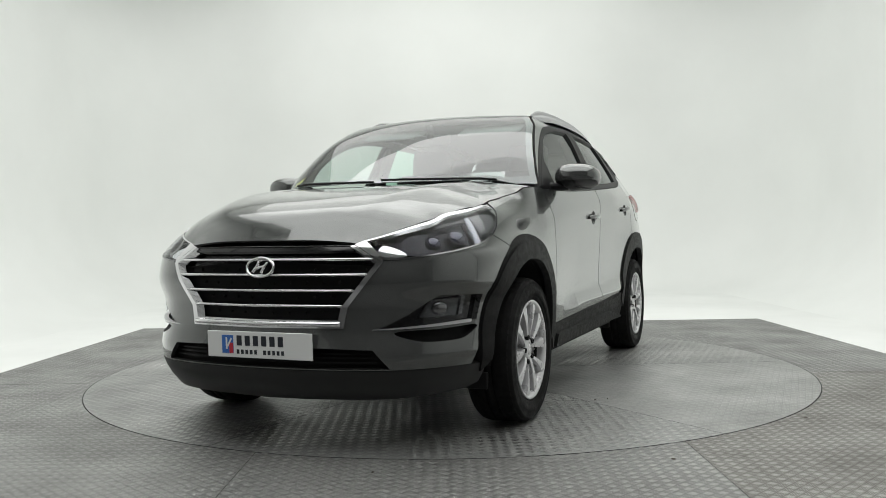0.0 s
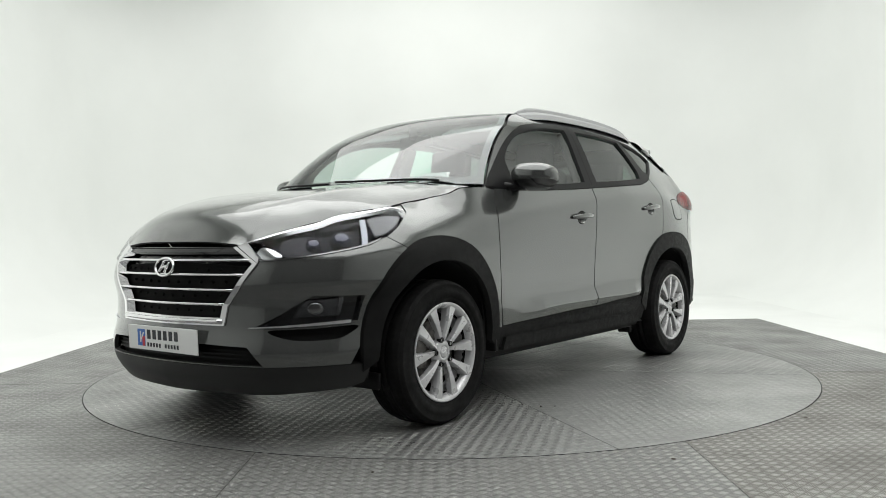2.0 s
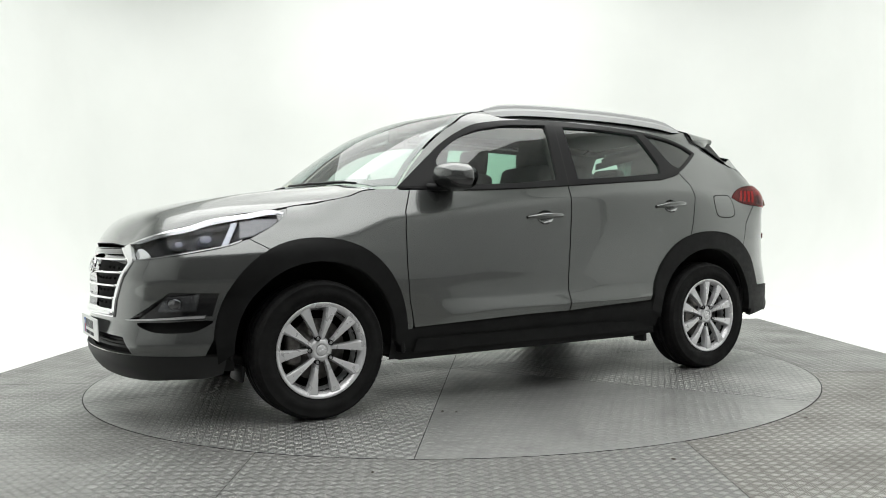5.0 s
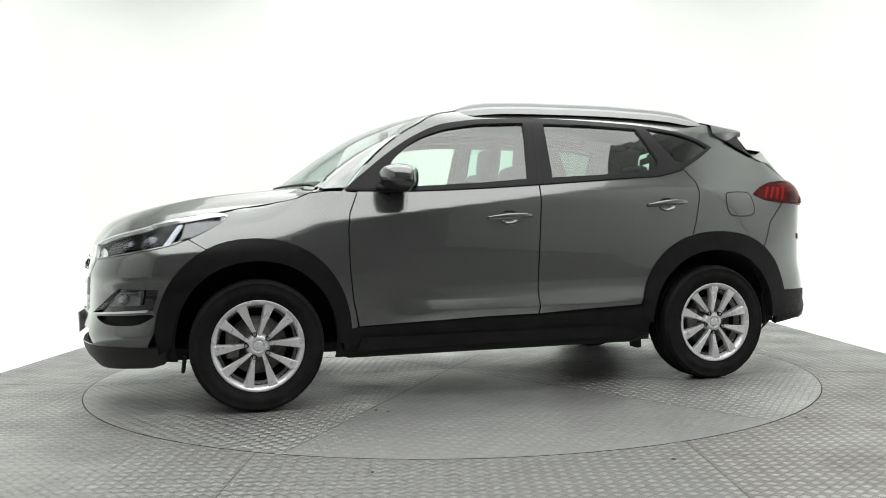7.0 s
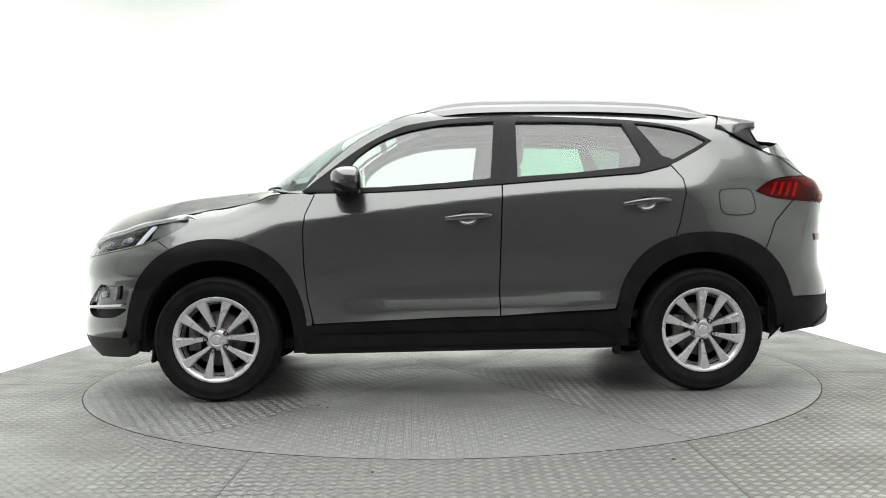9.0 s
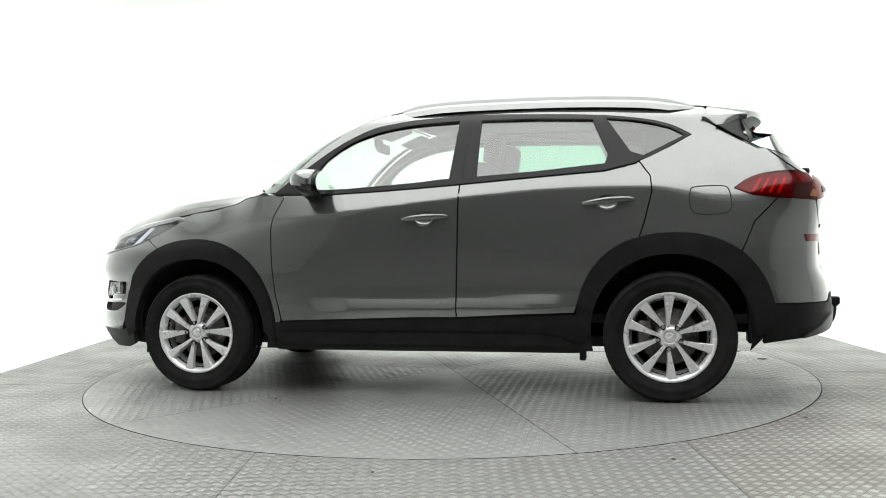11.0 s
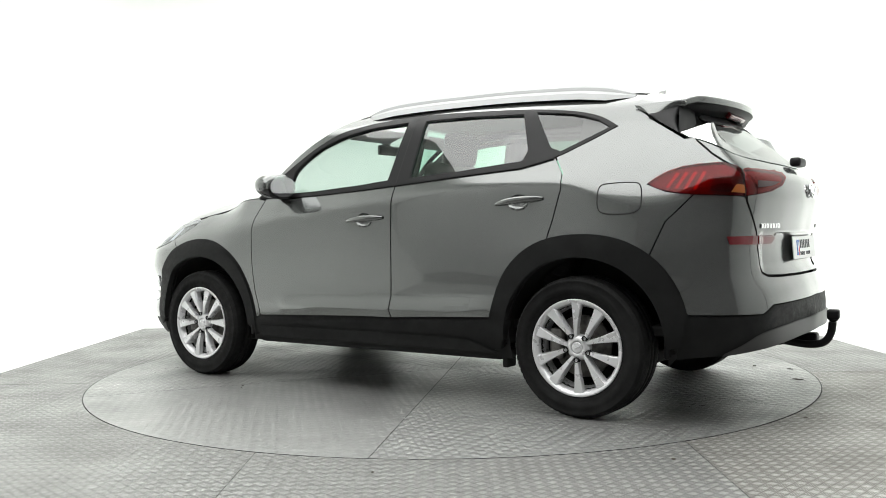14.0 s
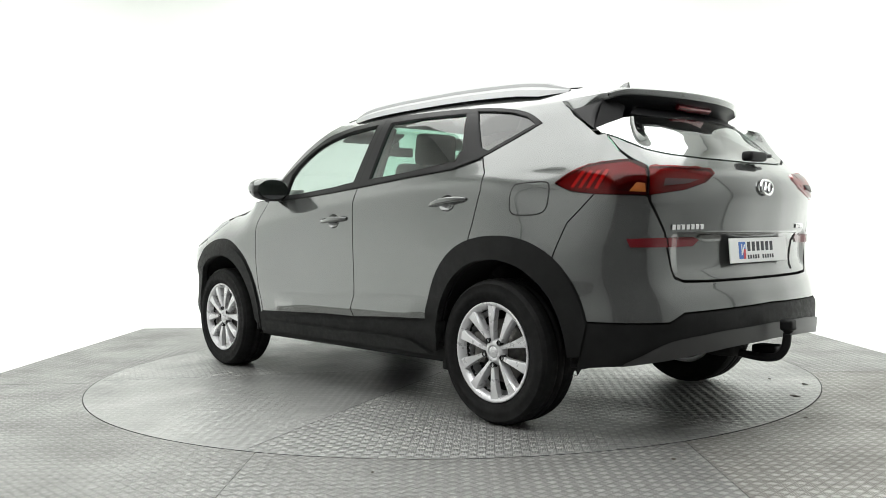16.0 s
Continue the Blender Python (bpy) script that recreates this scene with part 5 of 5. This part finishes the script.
            sheet("turn_lamp", AMBER, tl, [(4.885, 1.052), (4.948, 1.048), (4.948, 1.080), (4.915, 1.086)], off=0.0192, lip=0.004, h=0.03, label="amber turn lamp", **both)
            sheet("dark_reflector", material("dark_red_reflector", (0.03, 0.004, 0.005), 0.3, 0.4), tl, [(4.80, 1.062), (4.955, 1.047), (4.955, 1.125), (4.82, 1.125)], off=0.0035, lip=0.003, h=0.03, **both)
        else:
            sheet("reversing_reflector", CLEARREF, tl, [(5.03, 1.072), (5.16, 1.082), (5.23, 1.099), (5.04, 1.101)], off=0.0192, lip=0.005, h=0.03, **both)
    sheet("reflector_strip", RED, r_bumper, [(4.87, .858), (4.885, .823), (5.064, .820), (5.053, .860)], off=0.006, lip=0.008, h=0.02, label="dark red reflector", **both)
    sheet("reflector_strip", RED, gate, [(5.073, .820), (5.225, .821), (5.262, .846), (5.238, .861), (5.064, .860)], off=0.006, lip=0.008, h=0.02, label="dark red reflector", **both)

    # badges and small things on the tail
    emblem(gate, S_END, 1.076, 0.052, 0.034, 0.010)
    for k in range(7):
        m = on_skin(5.085 + k * 0.0275 + 0.011, .903, 0.003)
        b = part("badge_bar", box_bm(0.021, 0.022, 0.006, (0, 0, 0), 0.0015, 1), CHROME, gate, "chrome badge letter bar", smooth=False)
        b.matrix_local = m
    for k in range(6):
        m = on_skin(2 * S_END - 5.30 + k * 0.024, .903, 0.003)
        b = part("badge_bar", box_bm(0.018, 0.022, 0.006, (0, 0, 0), 0.0015, 1), CHROME, gate, "chrome badge letter bar", smooth=False)
        b.matrix_local = m
    wip = part("rear_wiper", box_bm(0.055, 0.15, 0.045, (-2.155, -0.02, 1.224), 0.018, 3), SATINBLACK, gate, "black rear wiper")
    part("wiper_arm", box_bm(0.02, 0.16, 0.018, (-2.145, -0.11, 1.230), 0.006, 2, Matrix.Rotation(radians(-3), 4, "X")), SATINBLACK, wip)
    # tow bar
    tow = curve([(-2.02, 0.05, 0.33), (-2.10, 0.02, 0.315), (-2.20, 0, 0.302), (-2.27, 0, 0.315), (-2.305, 0, 0.36), (-2.315, 0, 0.42)], 6)
    tb = mesh_ob("tow_bar", *tube(tow, 0.019, 12), SATINBLACK, car, "black swan-neck tow bar", True)
    bm = bmesh.new()
    bmesh.ops.create_uvsphere(bm, u_segments=20, v_segments=12, radius=0.027, matrix=Matrix.Translation((-2.318, 0, 0.445)))
    ball = part("tow_ball", bm, SATINBLACK, tb)
    part("ball_cap", box_bm(0.058, 0.058, 0.05, (-2.319, 0, 0.458), 0.014, 3), SATINBLACK, tb)
    part("tow_socket", box_bm(0.12, 0.09, 0.05, (-2.17, -0.10, 0.325), 0.014, 2), SATINBLACK, tb)
    part("tow_mount", box_bm(0.14, 0.12, 0.08, (-2.03, 0.03, 0.34), 0.02, 2), UNDER, tb)

    # fuel flap, seen as a rounded shut line on the quarter
    fl = [(-1.44, 1.04), (-1.445, 1.095), (-1.475, 1.115), (-1.60, 1.118), (-1.64, 1.10), (-1.652, 1.04), (-1.645, 0.99), (-1.60, 0.968), (-1.49, 0.968), (-1.45, 0.99)]
    flc = X(curve(fl, 4, True))
    sheet("fuel_flap_gap", GAP, car, flc, [shrunk(flc, 0.006)], off=0.0012, lip=0, h=0.05)
    sheet("fuel_flap", PAINT, car, shrunk(flc, 0.0065), off=0.0015, lip=0, h=0.03, label="grey painted fuel flap")

    # door handles in their dished cups
    def dish_of(ds, cup):
        rings = []
        C = np.mean(cup, 0)
        for f, d in ((1.0, 0.0), (0.9, -0.008), (0.7, -0.017), (0.4, -0.022), (0.02, -0.024)):
            Q = C + (np.array(cup) - C) * f
            N = normals_of(mirrored, Q)
            rings.append([tuple(p) for p in mirrored(Q[:, 0], Q[:, 1]) + N * d])
        rings = [r + r[:1] for r in rings]
        pair("handle_cup", rows_bm(rings), PAINT, ds, "dished handle cup")

    for ds, (xs_, zs) in ((doors_f, H_FRONT), (doors_r, H_REAR)):
        dish_of(ds, cup_of(xs_, zs))
        pts = []
        for f in np.linspace(0, 1, 11):
            x, z = xs_[0] + (xs_[1] - xs_[0]) * f, zs[0] + (zs[1] - zs[0]) * f + 0.004 * math.sin(math.pi * f)
            q = X([(x, z)])[0]
            p = on_skin(q[0], q[1], 0.006 + 0.026 * math.sin(math.pi * f) ** 0.6).translation
            pts.append(p)
        rad = [0.006 + 0.0075 * math.sin(math.pi * min(1, max(0.02, f))) ** 0.5 for f in np.linspace(0, 1, 11)]
        rows_h = []
        for p, r in zip(pts, rad):
            k = r * 1.15
            ring_h = [(-0.006, -k), (0.004, -k), (0.0095, -k * 0.72), (0.0115, k * 0.35), (0.008, k * 0.85), (0.001, k), (-0.006, k)]
            ring_h = [(p.x, p.y + (o - 0.004) * min(1, r / 0.011), p.z + u) for o, u in ring_h]
            rows_h.append(ring_h + ring_h[:1])
        pair("door_handle", rows_bm(rows_h), PAINT, ds, "grey painted pull handle")

    # door mirrors
    def shell(z_lo, z_hi, grow=1.0):
        bm = bmesh.new()
        bmesh.ops.create_uvsphere(bm, u_segments=32, v_segments=20, radius=1.0)
        for v in bm.verts:
            x, y, z = v.co
            px = 0.148 * (abs(x) ** 0.8) * (1 if x > 0 else -1)
            py = 0.125 * (abs(y) ** 0.75) * (1 if y > 0 else -1)
            pz = 0.077 * (abs(z) ** 0.85) * (1 if z > 0 else -1)
            if px < 0:
                px *= 0.26          # flat towards the glass at the back
            taper = 1 - 0.18 * (py + 0.125) / 0.25
            v.co = (0.565 + px * grow * taper, 0.94 + py * grow, 1.188 + pz * 1.06 * grow * taper + 0.01 * (px / 0.12))
        kill = [v for v in bm.verts if not (z_lo - 1e-5 <= v.co.z <= z_hi + 1e-5)]
        bmesh.ops.delete(bm, geom=kill, context="VERTS")
        return bm
    mir_l = pair("door_mirror", shell(1.166, 2), PAINT, doors_f, "grey and black door mirror")
    pair("mirror_base", shell(0, 1.18, 0.985), GLOSSBLACK, mir_l, "black lower half")
    bm = bmesh.new()
    bmesh.ops.create_circle(bm, cap_ends=True, segments=28, radius=1.0, matrix=Matrix.Translation((0.519, 0.94, 1.186)) @ Matrix.Rotation(radians(90), 4, "Y") @ Matrix.Diagonal((0.062, 0.105, 1, 1)))
    pair("mirror_glass", bm, MIRROR, mir_l, "mirror glass", smooth=False)
    pair("mirror_arm", to_bm(tube(curve([(0.68, 0.79, 1.145), (0.65, 0.84, 1.138), (0.61, 0.89, 1.14)], 4), 0.026, 10, False, 0.8)), SATINBLACK, mir_l)
    sheet("mirror_sail", SATINBLACK, doors_f, X([(0.84, 1.14), (0.60, 1.145), (0.60, 1.32)]), off=0.006, lip=0.01, h=0.05, label="black corner trim", **both)

    # roof rails
    rail = []
    for f in np.linspace(0, 1, 26):
        x = 0.20 - 1.70 * f
        y = 0.545 - 0.05 * f * f + 0.02 * math.sin(math.pi * f)
        z = float(top(np.array([x]), np.array([y]))[0, 2]) - 0.012 + 0.018 * min(1, math.sin(math.pi * f) * 2.2) ** 0.8
        rail.append((x, y, z))
    section = [(0.062, -0.046), (0.040, -0.012), (0.016, 0.004), (0.009, 0.022), (0.0, 0.030), (-0.012, 0.026), (-0.018, -0.014)]
    ends = [min(1.0, 0.25 + 9 * min(k, 25 - k) / 25) for k in range(26)]
    pair("roof_rail", rows_bm([[(x, y + o * e, z + u * e) for o, u in section] for (x, y, z), e in zip(rail, ends)]), material("rail_silver", (0.33, 0.337, 0.337), 0.4, 0.0), car, "satin silver roof rail", smooth=False)
    # aerial fin
    bm = bmesh.new()
    A = [bm.verts.new(p) for p in ((-1.34, 0.012, 1.60), (-1.34, -0.012, 1.60), (-1.475, -0.03, 1.595), (-1.475, 0.03, 1.595))]
    B = [bm.verts.new(p) for p in ((-1.455, 0.004, 1.659), (-1.455, -0.004, 1.659), (-1.478, -0.004, 1.662), (-1.478, 0.004, 1.662))]
    bm.faces.new(B)
    for i in range(4):
        bm.faces.new((A[i], A[(i + 1) % 4], B[(i + 1) % 4], B[i]))
    part("aerial_fin", bm, PAINT, car, "grey shark-fin aerial", smooth=False)

    # windscreen wipers, stickers
    for y0, y1 in ((0.62, 0.02), (-0.02, -0.60)):
        pts = []
        for f in np.linspace(0, 1, 10):
            y = y0 + (y1 - y0) * f
            x = 1.168 - 0.42 * y * y - 0.012 * f
            pts.append(Vector(top(np.array([x]), np.array([y]))[0]) + Vector((0.008, 0, 0.006)))
        w = mesh_ob("wiper", *tube(pts, 0.006, 8), SATINBLACK, car, "black windscreen wiper", True)
    def sticker(name, mat, x, y, w, hgt, label):
        p = Vector(top(np.array([x]), np.array([y]))[0])
        sl = (Vector(top(np.array([x - 0.05]), np.array([y]))[0]) - p).normalized()
        cr = (Vector(top(np.array([x]), np.array([y + 0.05]))[0]) - p).normalized()
        n = cr.cross(sl).normalized()
        if n.z < 0:
            n = -n
        b = mesh_ob(name, [p + cr * a + sl * c - n * 0.006 for a, c in ((-w / 2, 0), (w / 2, 0), (w / 2, hgt), (-w / 2, hgt))], [(0, 1, 2, 3)], mat, screen, label)
        return b
    part("paper_slip", box_bm(0.002, 0.19, 0.052, (0.955, 0.545, 1.192), 0, 1, Matrix.Rotation(radians(-30), 4, "Y")), PLATE, screen, "white paper slip behind the screen", smooth=False)
    sticker("sticker", YELLOW, 0.945, -0.645, 0.075, 0.05, "yellow sticker behind the screen")

    # cabin
    part("cabin_floor", box_bm(2.6, 1.5, 0.05, (-0.5, 0, 0.42), 0.01), UNDER, car)
    dash = part("dashboard", box_bm(0.50, 1.40, 0.30, (0.78, 0, 0.98), 0.08, 3), DASH, car, "dark moulded dashboard")
    part("binnacle", box_bm(0.2, 0.36, 0.10, (0.62, -0.36, 1.12), 0.035, 3), DASH, dash)
    ring = [Vector((0.46 + 0.18 * 0.42 * math.sin(a), -0.36 + 0.18 * math.cos(a), 1.02 + 0.18 * 0.9 * math.sin(a))) for a in np.linspace(0, 2 * math.pi, 32, endpoint=False)]
    sw = mesh_ob("steering_wheel", *tube(ring, 0.015, 8, True), DASH, car, "black steering wheel", True)
    part("wheel_boss", box_bm(0.05, 0.16, 0.12, (0.47, -0.36, 1.0), 0.02, 2, Matrix.Rotation(radians(-25), 4, "Y")), DASH, sw)
    im = part("interior_mirror", box_bm(0.03, 0.24, 0.065, (0.44, 0, 1.46), 0.012, 2), SATINBLACK, car, "interior rear-view mirror")
    part("mirror_stem", box_bm(0.06, 0.03, 0.09, (0.47, 0, 1.51), 0.01, 1), SATINBLACK, im)
    for y in (0.36, -0.36):
        seat = part("front_seat", box_bm(0.52, 0.50, 0.16, (0.05, y, 0.70), 0.06, 3), CLOTH, car, "black cloth front seat")
        part("backrest", box_bm(0.14, 0.48, 0.62, (-0.25, y, 1.0), 0.06, 3, Matrix.Rotation(radians(-14), 4, "Y")), CLOTH, seat)
        hr = part("headrest", box_bm(0.10, 0.27, 0.19, (-0.36, y, 1.385), 0.045, 3, Matrix.Rotation(radians(-8), 4, "Y")), CLOTH, seat)
        for d in (-0.06, 0.06):
            mesh_ob("headrest_post", *tube([(-0.35, y + d, 1.24), (-0.36, y + d, 1.34)], 0.007, 8), SATIN, hr)
    bench = part("rear_seat", box_bm(0.5, 1.26, 0.18, (-0.85, 0, 0.70), 0.06, 3), CLOTH, car, "black cloth rear bench seat")
    part("backrest", box_bm(0.16, 1.28, 0.62, (-1.18, 0, 0.96), 0.06, 3, Matrix.Rotation(radians(-18), 4, "Y")), CLOTH, bench)
    for y in (0.40, 0.0, -0.40):
        part("headrest", box_bm(0.09, 0.27, 0.15 if y else 0.11, (-1.30, y, 1.315 if y else 1.28), 0.04, 3, Matrix.Rotation(radians(-10), 4, "Y")), CLOTH, bench)
    part("parcel_shelf", box_bm(0.7, 1.2, 0.03, (-1.65, 0, 1.10), 0.01), DASH, car)
    pair("pillar_lining", box_bm(0.10, 0.04, 0.42, (-0.26, 0.70, 1.31), 0.015, 2, Matrix.Rotation(radians(22), 4, "X")), DASH, car)
    pair("rear_pillar_lining", box_bm(0.42, 0.03, 0.36, (-1.45, 0.62, 1.34), 0.015, 2, Matrix.Rotation(radians(28), 4, "X")), DASH, car)
    pair("sun_visor", box_bm(0.16, 0.40, 0.02, (0.28, 0.33, 1.52), 0.008, 1, Matrix.Rotation(radians(20), 4, "Y")), LINER, car)

    for x in (1.335, -1.335):
        wheel(car, (x, 0.787, 0.338), False, 0.0 if x > 0 else 16.0)
        wheel(car, (x, -0.787, 0.338), True, 0.0 if x > 0 else 16.0)
    return car


car = build_car()


# ---- what moves ----
def motions():
    rows = [k * 1.0 for k in range(17)]
    walk(disc, [(t, pose(0, 0, 0, 0, 0, TURN0 + RATE * t)) for t in rows])
    out = []
    for t in rows:
        a = radians(TURN0 + RATE * t)
        x, y = CAR_AT
        out.append((t, pose(x * math.cos(a) - y * math.sin(a), x * math.sin(a) + y * math.cos(a), 0.001, 0, 0, TURN0 + RATE * t)))
    walk(car, out)


motions()
